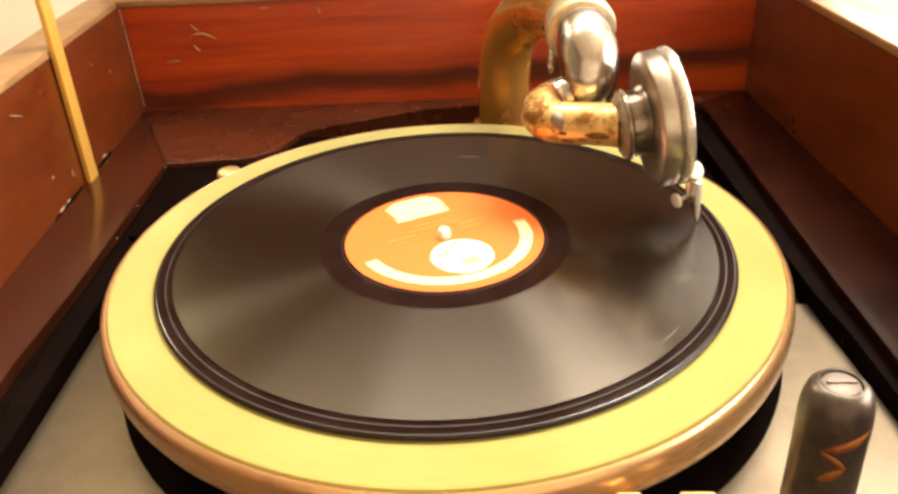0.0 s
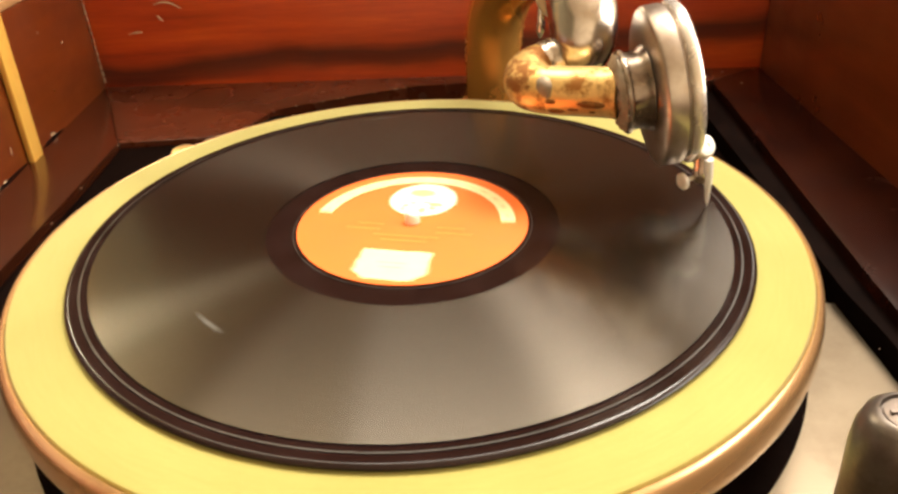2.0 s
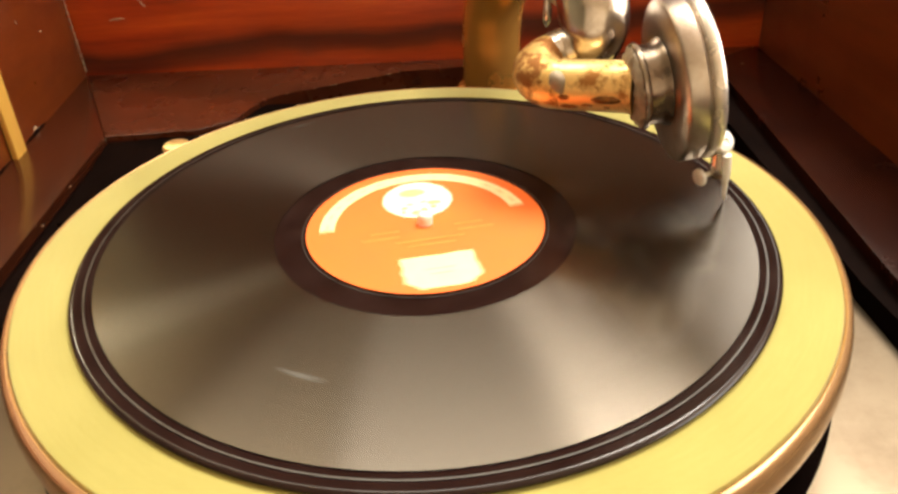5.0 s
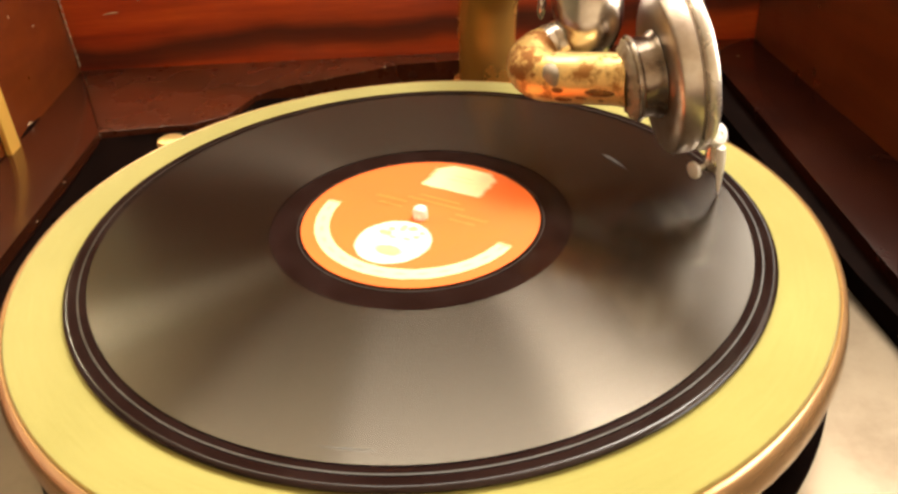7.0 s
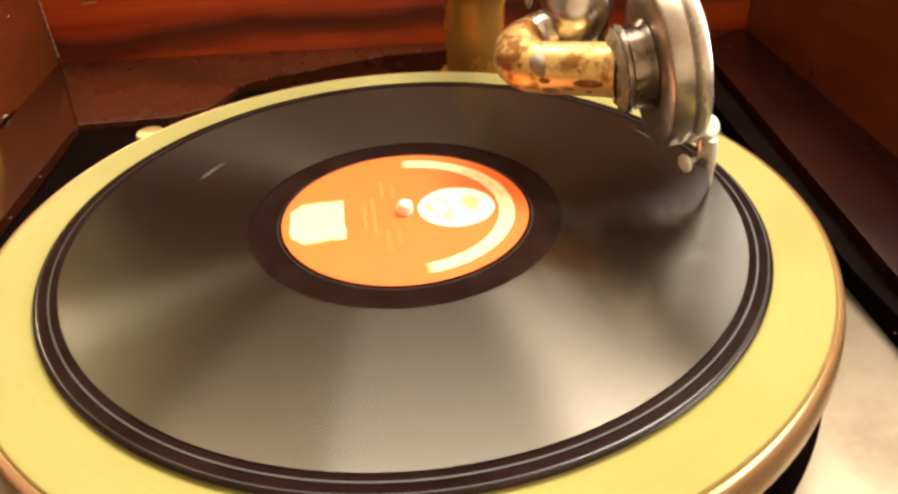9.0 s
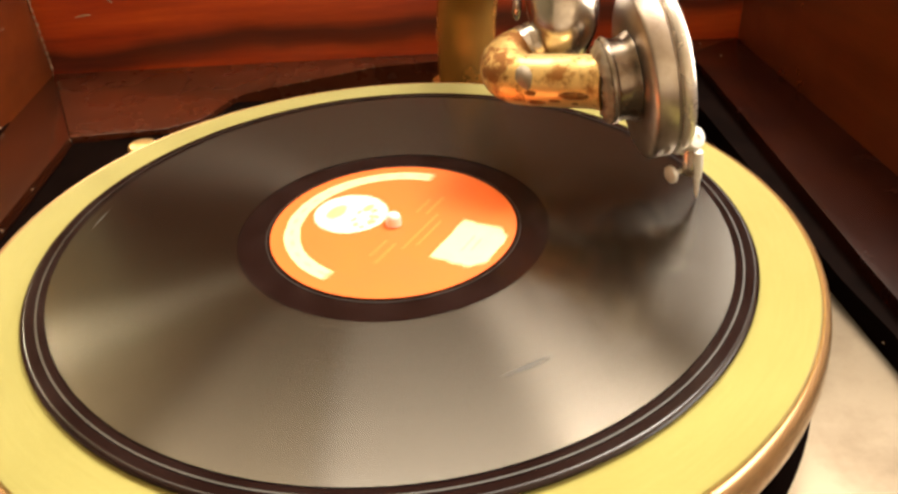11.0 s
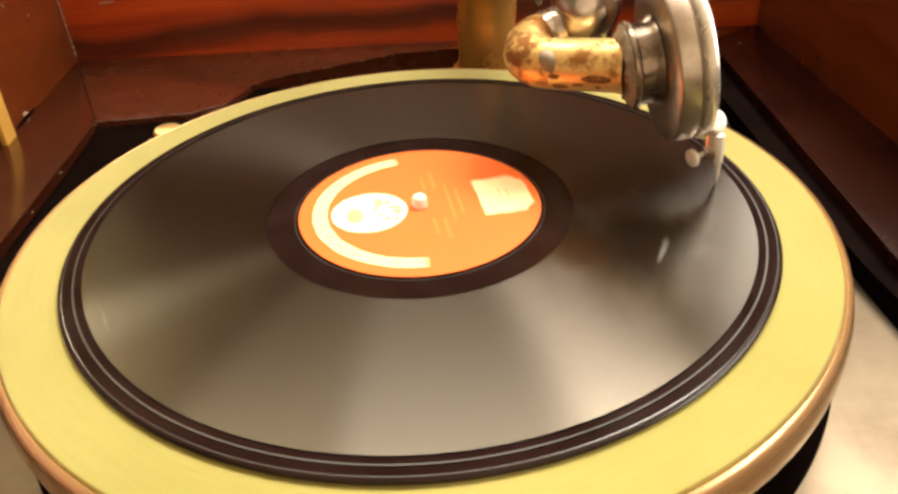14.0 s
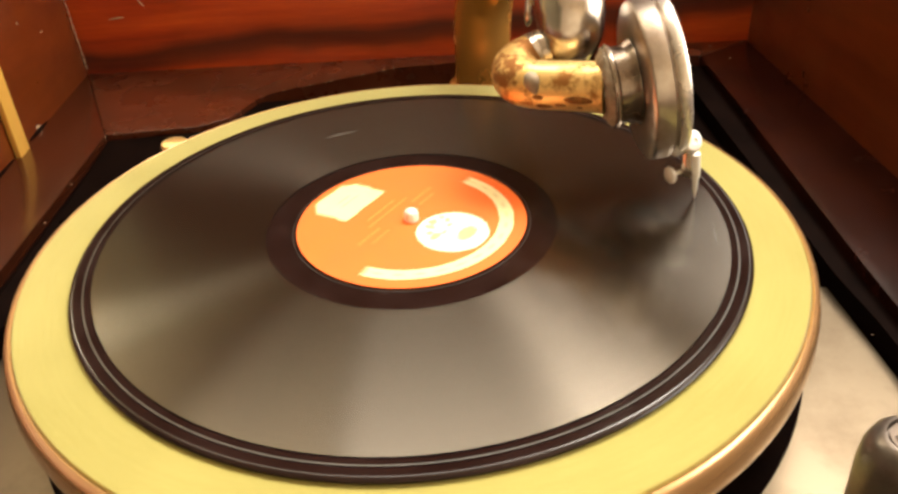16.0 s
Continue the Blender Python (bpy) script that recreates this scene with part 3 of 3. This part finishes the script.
def turntable():
    tt = tagged(empty("turntable"), "round turntable with yellow-green felt and gold rim", "turntable")
    part("platter", lathe([(0.0, -0.0065), (0.139, -0.0065), (0.139, -0.021), (0.120, -0.024), (0.02, -0.026), (0.0, -0.026)], 160), M_IRON, tt, "dark iron platter underside")
    part("felt", lathe([(0.0, -0.0026), (0.1448, -0.0026), (0.1460, -0.0030), (0.1464, -0.0040), (0.1464, -0.0064), (0.0, -0.0064)], 192), M_FELT, tt, "worn yellow-green felt mat")
    part("rim", lathe([(0.1466, -0.0040), (0.1473, -0.0032), (0.1484, -0.0038), (0.1495, -0.0058), (0.1502, -0.0088), (0.1505, -0.0122), (0.1502, -0.0152), (0.1490, -0.0182), (0.1468, -0.0205), (0.1400, -0.0205), (0.1400, -0.0068), (0.1466, -0.0068)], 192, closed=True), M_RIMGOLD, tt, "rounded gold-coloured rim")
    part("spindle", lathe([(0.0, 0.0050), (0.0016, 0.0048), (0.0025, 0.0041), (0.0029, 0.0030), (0.0029, -0.0026), (0.0, -0.0026)], 32), M_SPINDLE, tt, "polished metal spindle")
    part("shaft", lathe([(0.009, -0.0261), (0.009, BOARD + 0.0017), (0.0, BOARD + 0.0017)], 32), M_IRON, tt)
    return tt


def ring_patch(r0, r1, a0, a1, z, n=40, ragged=0.0):
    bm = bmesh.new()
    rows = []
    for i in range(n + 1):
        a = radians(a0 + (a1 - a0) * i / n)
        j = ragged * (random.random() - 0.5)
        rows.append([bm.verts.new(((r + s * j) * math.cos(a), (r + s * j) * math.sin(a), z)) for r, s in ((r0, -1), (r1, 1))])
    for p, q in zip(rows, rows[1:]):
        bm.faces.new((p[0], p[1], q[1], q[0]))
    return bm


def blob(cx, cy, rx_, ry_, z, n=40, rough=0.0, turn=0.0):
    bm = bmesh.new()
    vs = []
    for i in range(n):
        a = 2 * math.pi * i / n
        k = 1 + rough * (random.random() - 0.5)
        x, y = rx_ * k * math.cos(a), ry_ * k * math.sin(a)
        c, s = math.cos(turn), math.sin(turn)
        vs.append(bm.verts.new((cx + c * x - s * y, cy + s * x + c * y, z)))
    bm.faces.new(vs)
    return bm


def patch(points, z):
    bm = bmesh.new()
    bm.faces.new([bm.verts.new((x, y, z)) for x, y in points])
    return bm


def ragged(points, z, n=5, amount=0.0005):
    """A printed patch whose edge has frayed."""
    out = []
    for (x0, y0), (x1, y1) in zip(points, points[1:] + points[:1]):
        for k in range(n):
            out.append((x0 + (x1 - x0) * k / n + random.uniform(-1, 1) * amount, y0 + (y1 - y0) * k / n + random.uniform(-1, 1) * amount))
    return patch(out, z)


def record():
    rec = tagged(empty("gramophone_record"), "black shellac record with an orange paper label, spinning on the felt", "record")
    part("disc", lathe([(0.0, -0.0022), (0.1264, -0.0022), (0.1274, -0.0017), (0.1275, -0.0011), (0.1270, -0.0006), (0.1262, -0.00028), (0.1256, -0.00022), (0.1253, -0.00035), (0.0, -0.00035)], 224), M_SHELLAC, rec, "smooth black shellac body")
    part("groove_band", disc(0.0570, 0.1197, 0.0, 224), M_GROOVE, rec, "finely grooved playing band")
    part("run_in", disc(0.1222, 0.1228, -0.0001, 224), M_RUNIN, rec, "thin paler run-in line")
    part("label_ring", disc(0.0464, 0.0468, -0.0002, 128), M_RUNIN, rec, "faint pressed ring round the label")
    part("scuff", ring_patch(0.0891, 0.0909, 142.5, 150, 0.00004, 12, 0.0012), M_SCUFF, rec, "short grey scuff")
    part("scuff", ring_patch(0.1145, 0.1152, 20, 24, 0.00004, 8, 0.0004), M_SCUFF, rec, "short grey scuff")
    lab = part("label", disc(0.0, 0.0452, 0.00015), M_LABEL, rec, "orange paper label with cream print")
    z = 0.00022
    part("print", ring_patch(0.0345, 0.0402, -83, 85, z, 60, 0.0004), M_PRINT, lab, "cream curved band")
    part("print", ragged([(-0.0225, 0.0128), (-0.0372, 0.0134), (-0.0388, 0.0118), (-0.0402, 0.0100), (-0.0420, 0.0080), (-0.0420, -0.0085), (-0.0402, -0.0104), (-0.0386, -0.0122), (-0.0370, -0.0138), (-0.0225, -0.0130)], z), M_PRINT, lab, "cream square panel")
    part("print", blob(0.0190, 0.0, 0.0142, 0.0138, z, 48, 0.03), M_PALE, lab, "pale round picture")
    z += 0.00005
    part("print", blob(0.0245, 0.0015, 0.0032, 0.0052, z, 24, 0.2), M_TAN, lab)
    part("print", blob(0.0150, -0.006, 0.0016, 0.003, z, 18, 0.3), M_TAN, lab)
    for x, y, a, b in ((0.0085, 0.0022, 0.0018, 0.0022), (0.0118, -0.0052, 0.0012, 0.0016), (0.0128, 0.0062, 0.0012, 0.0014), (0.0155, 0.0035, 0.0009, 0.0015), (0.0098, 0.0068, 0.0010, 0.0012), (0.0165, -0.0018, 0.0008, 0.0016), (0.0095, -0.0015, 0.0022, 0.0014)):
        part("print", blob(x, y, a, b, z, 12, 0.4), M_GREEN, lab)
    for k, (x, w) in enumerate(((-0.0335, 0.004), (-0.0305, 0.0055))):
        part("print", patch([(x, -w), (x, w), (x - 0.0009, w), (x - 0.0009, -w)], z), M_INK2, lab)
    for k, (x, y, w) in enumerate(((-0.003, 0.016, 0.0055), (-0.003, -0.016, 0.0055), (-0.007, 0.018, 0.007), (-0.007, -0.018, 0.007), (-0.011, 0.0, 0.013), (-0.0145, 0.0, 0.009))):
        part("print", patch([(x, y - w), (x, y + w), (x - 0.0010, y + w), (x - 0.0010, y - w)], z), M_INK, lab)
    for k in range(14):
        a = -78 + 12 * k
        part("print", ring_patch(0.0366, 0.0382, a, a + 5.5, z, 4), M_INK2, lab)
    return rec


TURNTABLE = turntable()
RECORD = record()

# ---- the tonearm ----
PIVOT = (0.0262, 0.2, SHELF)


def tonearm():
    arm = tagged(empty("tonearm", pose(*PIVOT)), "worn brass and nickel gooseneck tonearm, its needle on the record", "tonearm")
    back = Matrix.Translation((-PIVOT[0], -PIVOT[1], -PIVOT[2]))

    def add(name, bm, mat, label="", parent=None):
        bm.transform(back)
        return part(name, bm, mat, parent or arm, label)

    add("base_flange", lathe([(0.0, 0.0045), (0.0200, 0.0045), (0.0218, 0.003), (0.0226, 0.0), (0.0, 0.0)], 48, m=Matrix.Translation((0.0280, 0.2, SHELF))), M_BRASS_DARK, "tarnished brass flange")
    add("pillar", tube([(0.0280, 0.200, SHELF + 0.004, 0.0173), (0.0280, 0.200, -0.004, 0.0172), (0.0284, 0.199, 0.014, 0.0171), (0.0310, 0.194, 0.032, 0.0169), (0.0372, 0.181, 0.0485, 0.0163), (0.0465, 0.158, 0.0612, 0.0154), (0.0555, 0.130, 0.0690, 0.0146), (0.0620, 0.106, 0.0715, 0.0140), (0.0655, 0.090, 0.0710, 0.0136)], 36), M_BRASS_DARK, "tarnished brass bent tube")
    col = Vector((0.0665, 0.0850, 0.0705))
    d = Vector((0.10, -0.92, -0.25)).normalized()
    m = axis_pose(col, d)
    add("collar", lathe([(0.0140, -0.010), (0.0164, -0.008), (0.0170, -0.004), (0.0165, -0.0010), (0.0175, 0.0008), (0.0176, 0.0030), (0.0166, 0.0046), (0.0138, 0.0052)], 48, m=m), M_COLLAR, "bright brass collar ring")
    add("gooseneck", tube([(0.0665, 0.086, 0.0708, 0.0130), (0.0674, 0.075, 0.0695, 0.0140), (0.0688, 0.0640, 0.0640, 0.0144), (0.0692, 0.0585, 0.0560, 0.0138), (0.0674, 0.0575, 0.0492, 0.0126), (0.0625, 0.0580, 0.0455, 0.0112), (0.0560, 0.0575, 0.0440, 0.0102), (0.0515, 0.0555, 0.0435, 0.0097)], 36), M_NICKEL, "tarnished nickel gooseneck bend")
    m = axis_pose((0.0688, 0.0583, 0.0535), (-0.22, -0.2, -1))
    add("seam", lathe([(0.0125, -0.0006), (0.0135, -0.0005), (0.01365, 0.0), (0.0135, 0.0005), (0.0125, 0.0006)], 40, m=m), M_NICKEL_DULL)
    add("knuckle", tube([(0.0535, 0.0565, 0.0436, 0.0094), (0.0492, 0.0530, 0.0428, 0.0098), (0.0465, 0.0470, 0.0418, 0.0101), (0.0470, 0.0400, 0.0410, 0.0099), (0.0515, 0.0352, 0.0405, 0.0096), (0.058, 0.0337, 0.0405, 0.0094)], 32), M_BRASS_SPOT, "worn brass elbow with dark patches")
    add("patch", tube([(0.0500, 0.0290, 0.0462, 0.0012), (0.0512, 0.0280, 0.0458, 0.0030), (0.0528, 0.0268, 0.0440, 0.0034), (0.0540, 0.0258, 0.0410, 0.0020), (0.0545, 0.0262, 0.0385, 0.0008)], 12, 4), M_SOLDER, "grey solder patch")
    # soundbox: turned on its own axis, which points away from the neck
    n = Vector((0.975, 0.10, 0.13)).normalized()
    c = Vector((0.0920, 0.0266, 0.0432))
    m = axis_pose(c, n)
    start = Vector((0.0550, 0.0338, 0.0405))
    end = c - n * 0.0112
    ax = (end - start).normalized()
    ln = (end - start).length
    add("neck", lathe([(0.0, 0.0), (0.0096, 0.0), (0.0097, ln * 0.45), (0.0098, ln * 0.85), (0.0103, ln), (0.0, ln)], 40, m=axis_pose(start, ax)), M_BRASS, "worn brass tube with dark spots")
    # a long dark bruise low on the neck, and smaller ones round it
    under = Vector((0, -0.985, -0.17))
    under = (under - ax * under.dot(ax)).normalized()
    over = ax.cross(under)
    for k0, k1, turn, r in ((0.46, 0.90, 0.0, 0.0017), (0.02, 0.30, 0.42, 0.0013), (0.0, 0.18, -0.05, 0.0012), (0.30, 0.52, 0.30, 0.0009), (0.62, 0.74, 0.40, 0.0009)):
        d = under * math.cos(turn) + over * math.sin(turn)
        pts = []
        for j in range(5):
            q = start + ax * (ln * (k0 + (k1 - k0) * j / 4)) + d * 0.0091
            pts.append((*q, r * (0.35, 0.95, 1.0, 0.9, 0.3)[j]))
        add("tarnish", tube(pts, 10, 4), M_TARNISH, "dark tarnished streak in the brass")
    # ragged packing squeezed out between the neck and the hub
    bm = lathe([(0.0, -0.0138), (0.0098, -0.0138), (0.0118, -0.0134), (0.0134, -0.0126), (0.0146, -0.0116), (0.0148, -0.0106), (0.0, -0.0102)], 56, m=m)
    for v in bm.verts:
        v.co += Vector((random.uniform(-1, 1), random.uniform(-1, 1), random.uniform(-1, 1))) * 0.0007
    add("gasket", bm, M_SOLDER, "crumbling grey gasket ring")
    add("soundbox", lathe([(0.0, -0.0005), (0.0200, -0.0008), (0.0286, -0.0006), (0.0298, -0.0001), (0.0304, 0.0008), (0.0304, 0.0068), (0.0298, 0.0074), (0.0288, 0.0077), (0.0286, 0.0085), (0.0, 0.0085)], 96, m=m), M_DRUM, "round worn nickel soundbox drum")
    add("front_ring", lathe([(0.0250, 0.0086), (0.0290, 0.0086), (0.0303, 0.0089), (0.0310, 0.0099), (0.0310, 0.0117), (0.0302, 0.0127), (0.0258, 0.0132), (0.0250, 0.0120)], 96, closed=True, m=m), M_RING_LIT, "nickel clamping ring, paled for the light on it")
    add("diaphragm", lathe([(0.0, 0.0112), (0.0120, 0.0108), (0.0249, 0.0104), (0.0249, 0.0092), (0.0, 0.0092)], 64, m=m), M_NICKEL_DULL, "dull metal diaphragm")
    add("hub", lathe([(0.0, -0.0113), (0.0140, -0.0113), (0.0153, -0.0109), (0.0158, -0.0099), (0.0156, -0.0091), (0.0150, -0.0085), (0.0149, -0.0050), (0.0152, -0.0036), (0.0161, -0.0024), (0.0166, -0.0012), (0.0, -0.0012)], 64, m=m), M_HUB, "nickel hub behind the soundbox, darkened for what it reflects")
    add("hub_lip", lathe([(0.0150, -0.0109), (0.0158, -0.0108), (0.0162, -0.0100), (0.0160, -0.0093), (0.0152, -0.0091)], 64, closed=True, m=m), M_NICKEL, "bright worn lip of the hub")
    add("diaphragm_screw", lathe([(0.0, 0.0180), (0.0030, 0.0175), (0.0042, 0.0155), (0.0042, 0.0113), (0.0, 0.0113)], 20, m=m), M_BRASS_DARK, "small brown centre screw")
    # needle bar, pivot nut, chuck, thumb screw and needle
    tip = Vector((0.1160, 0.0126, -0.0010))
    low = Vector((n.x * n.z, n.y * n.z - 0.35, n.z * n.z - 1)).normalized()
    chuck_top, chuck_low = Vector((0.1118, 0.0125, 0.0225)), Vector((0.1126, 0.0128, 0.0098))
    add("needle_bar", tube([(*(c + n * 0.0150), 0.0013), (*(c + n * 0.0152 + low * 0.014), 0.0016), (*(c + n * 0.0146 + low * 0.023), 0.0022), (*(c + n * 0.0150 + low * 0.029), 0.0026), (*chuck_top, 0.0032)], 16), M_NICKEL, "curved needle bar")
    d = (chuck_low - chuck_top).normalized()
    ch = (chuck_low - chuck_top).length
    add("chuck", lathe([(0.0, -0.001), (0.0026, -0.001), (0.0031, 0.0005), (0.0031, ch * 0.55), (0.0034, ch * 0.60), (0.0034, ch * 0.88), (0.0027, ch), (0.0, ch)], 24, m=axis_pose(chuck_top, d)), M_NICKEL, "small grey needle chuck")
    top = Vector((0.1136, 0.0094, 0.0205))
    add("needle", tube([(*top, 0.0017), (*(top + (tip - top) * 0.25), 0.0019), (*(top + (tip - top) * 0.5), 0.0017), (*(top + (tip - top) * 0.56), 0.0013), (*(top + (tip - top) * 0.85), 0.0008), (*tip, 0.00012)], 14, 4), M_STEEL_WHITENED, "steel needle, whitened for its gloss")
    add("pivot_nut", lathe([(0.0, -0.0040), (0.0028, -0.0040), (0.0036, -0.0026), (0.0042, -0.0010), (0.0042, 0.0010), (0.0035, 0.0018), (0.0014, 0.0020), (0.0010, 0.0014), (0.0, 0.0014)], 28, m=axis_pose((0.1110, 0.0085, 0.0262), (0.45, -0.75, 0.45))), M_SPINDLE, "round pale pivot nut")
    th = Vector((0.1050, 0.0100, 0.0112))
    d2 = (th - chuck_low - Vector((0, 0, 0.0025))).normalized()
    add("thumb_screw", lathe([(0.0, 0.0012), (0.0026, 0.0011), (0.0033, 0.0006), (0.0034, -0.0004), (0.0029, -0.0010), (0.0014, -0.0016), (0.0009, -0.0022), (0.0009, -0.0080), (0.0, -0.0080)], 28, m=axis_pose(th, (d2 + Vector((0.0, -0.12, 0.05))).normalized())), M_SPINDLE, "knurled needle thumb screw")
    # hanging catch pin beside the bend
    add("catch_pin", tube([(0.0525, 0.092, 0.0640, 0.0010), (0.0527, 0.0915, 0.0600, 0.0014), (0.0528, 0.091, 0.0520, 0.0022), (0.0526, 0.091, 0.0480, 0.0018), (0.0525, 0.091, 0.0455, 0.0006)], 12, 4), M_NICKEL, "small hanging pin")
    add("catch_screw", lathe([(0.0, -0.004), (0.0022, -0.004), (0.0026, 0.001), (0.0022, 0.003), (0.0, 0.0034)], 16, m=axis_pose((0.0505, 0.105, 0.0690), (-0.5, -0.8, 0.1))), M_NICKEL)
    return arm


TONEARM = tonearm()


# ---- small fittings ----
def brake_knob():
    k = tagged(empty("brake_knob", pose(-0.1405, 0.117, BOARD)), "small brass brake knob on the motor board", "knob")
    part("post", lathe([(0.005, 0.0), (0.004, 0.002), (0.004, 0.019), (0.0, 0.019)], 20), M_BRASS_DARK, k)
    part("cap", lathe([(0.0, 0.0262), (0.004, 0.0259), (0.0066, 0.0247), (0.0074, 0.0230), (0.0066, 0.0212), (0.0, 0.0207)], 28), M_BRASS, k, "worn brass cap")


def speed_knob():
    k = tagged(empty("speed_knob", pose(0.1088, -0.1618, BOARD)), "tall black regulator knob, worn to copper, slotted screw on top", "knob")
    lean = Matrix(((1, 0, -0.030, 0), (0, 1, 0, 0), (0, 0, 1, 0), (0, 0, 0, 1)))
    part("body", lathe([(0.0108, 0.0), (0.0100, 0.005), (0.0088, 0.03), (0.0083, 0.077), (0.0084, 0.0840), (0.0080, 0.0885), (0.0070, 0.0915), (0.0056, 0.0930), (0.0048, 0.0932), (0.0045, 0.0922), (0.0, 0.0922)], 48, m=lean), M_KNOB, k)
    bm = join(lathe([(0.0, 0.0934), (0.0030, 0.0933), (0.0042, 0.0929), (0.0043, 0.0923), (0.0, 0.0923)], 32), box(-0.0034, 0.0034, -0.0004, 0.0004, 0.0930, 0.0938))
    bm.transform(lean)
    part("screw", bm, M_SCREW, k, "slotted steel screw")
    # copper shows through in a zigzag where the black has worn off
    for a0, z0, a1, z1 in ((-125, 0.0780, -45, 0.0845), (-125, 0.0780, -85, 0.0735), (-120, 0.0690, -85, 0.0735)):
        pts = []
        for j in range(5):
            a, z = radians(a0 + (a1 - a0) * j / 4), z0 + (z1 - z0) * j / 4
            pts.append((0.0075 * math.cos(a), 0.0075 * math.sin(a), z, (0.0010, 0.0014, 0.0016, 0.0014, 0.0010)[j]))
        bm = tube(pts, 10, 4)
        bm.transform(lean)
        part("worn_patch", bm, M_COPPER, k, "bare copper showing through the black")


def brake_lever():
    b = tagged(empty("turntable_brake", pose(0.075, -0.1475, BOARD)), "small brass brake beside the turntable rim", "brake")
    part("plate", box(-0.022, 0.022, -0.010, 0.006, 0.0, 0.003, 0.0008), M_BRASS_DARK, b)
    part("post", lathe([(0.0032, 0.003), (0.0032, 0.022), (0.0, 0.022)], 20, m=Matrix.Translation((-0.010, 0.004, 0))), M_BRASS, b)
    part("post", lathe([(0.0032, 0.003), (0.0032, 0.024), (0.0, 0.024)], 20, m=Matrix.Translation((0.008, 0.006, 0))), M_BRASS, b)
    part("pad", box(-0.0150, -0.0068, 0.0005, 0.0085, 0.0221, 0.0318, 0.0016), M_BRASS, b, "worn brass brake pad")
    part("lever", box(0.0045, 0.0158, 0.002, 0.0105, 0.0241, 0.0300, 0.0016), M_BRASS, b, "bent brass lever")


brake_knob()
speed_knob()
brake_lever()


# ---- movement ----
PHASE = [(0.0, -61.8), (0.5, -62.2), (1.0, -60.6), (1.5, -62.0), (3.5, -60.6), (4.0, -77.2), (6.5, -77.0), (7.0, -82.3), (8.0, -83.2), (8.5, -81.4), (9.0, -98.6), (11.5, -99.6), (12.0, -102.8), (12.5, -98.4), (13.0, -99.2), (13.5, -101.5), (14.0, -96.0), (14.5, -98.6), (15.0, -100.4), (15.5, -97.6), (16.0, -101.8)]


LEAN = pose(0, 0, 0, 0, 0.6)    # platter tilted a little to the right to fit its edge to the camera's view


def spin(t):
    return -468.0 * t + float(np.interp(t, [p[0] for p in PHASE], [p[1] for p in PHASE]))


def motions():
    steps = [i * 0.1 for i in range(161)]
    walk(RECORD, [(t, LEAN @ pose(0, 0, 0, 0, 0, spin(t))) for t in steps])
    walk(TURNTABLE, [(t, LEAN @ pose(0, 0, 0, 0, 0, spin(t))) for t in steps])
    # the arm follows the groove inwards
    walk(TONEARM, [(t, pose(*PIVOT, 0, 0, -0.074 * t)) for t in (0.0, 4.0, 8.0, 12.0, 16.0)])


motions()
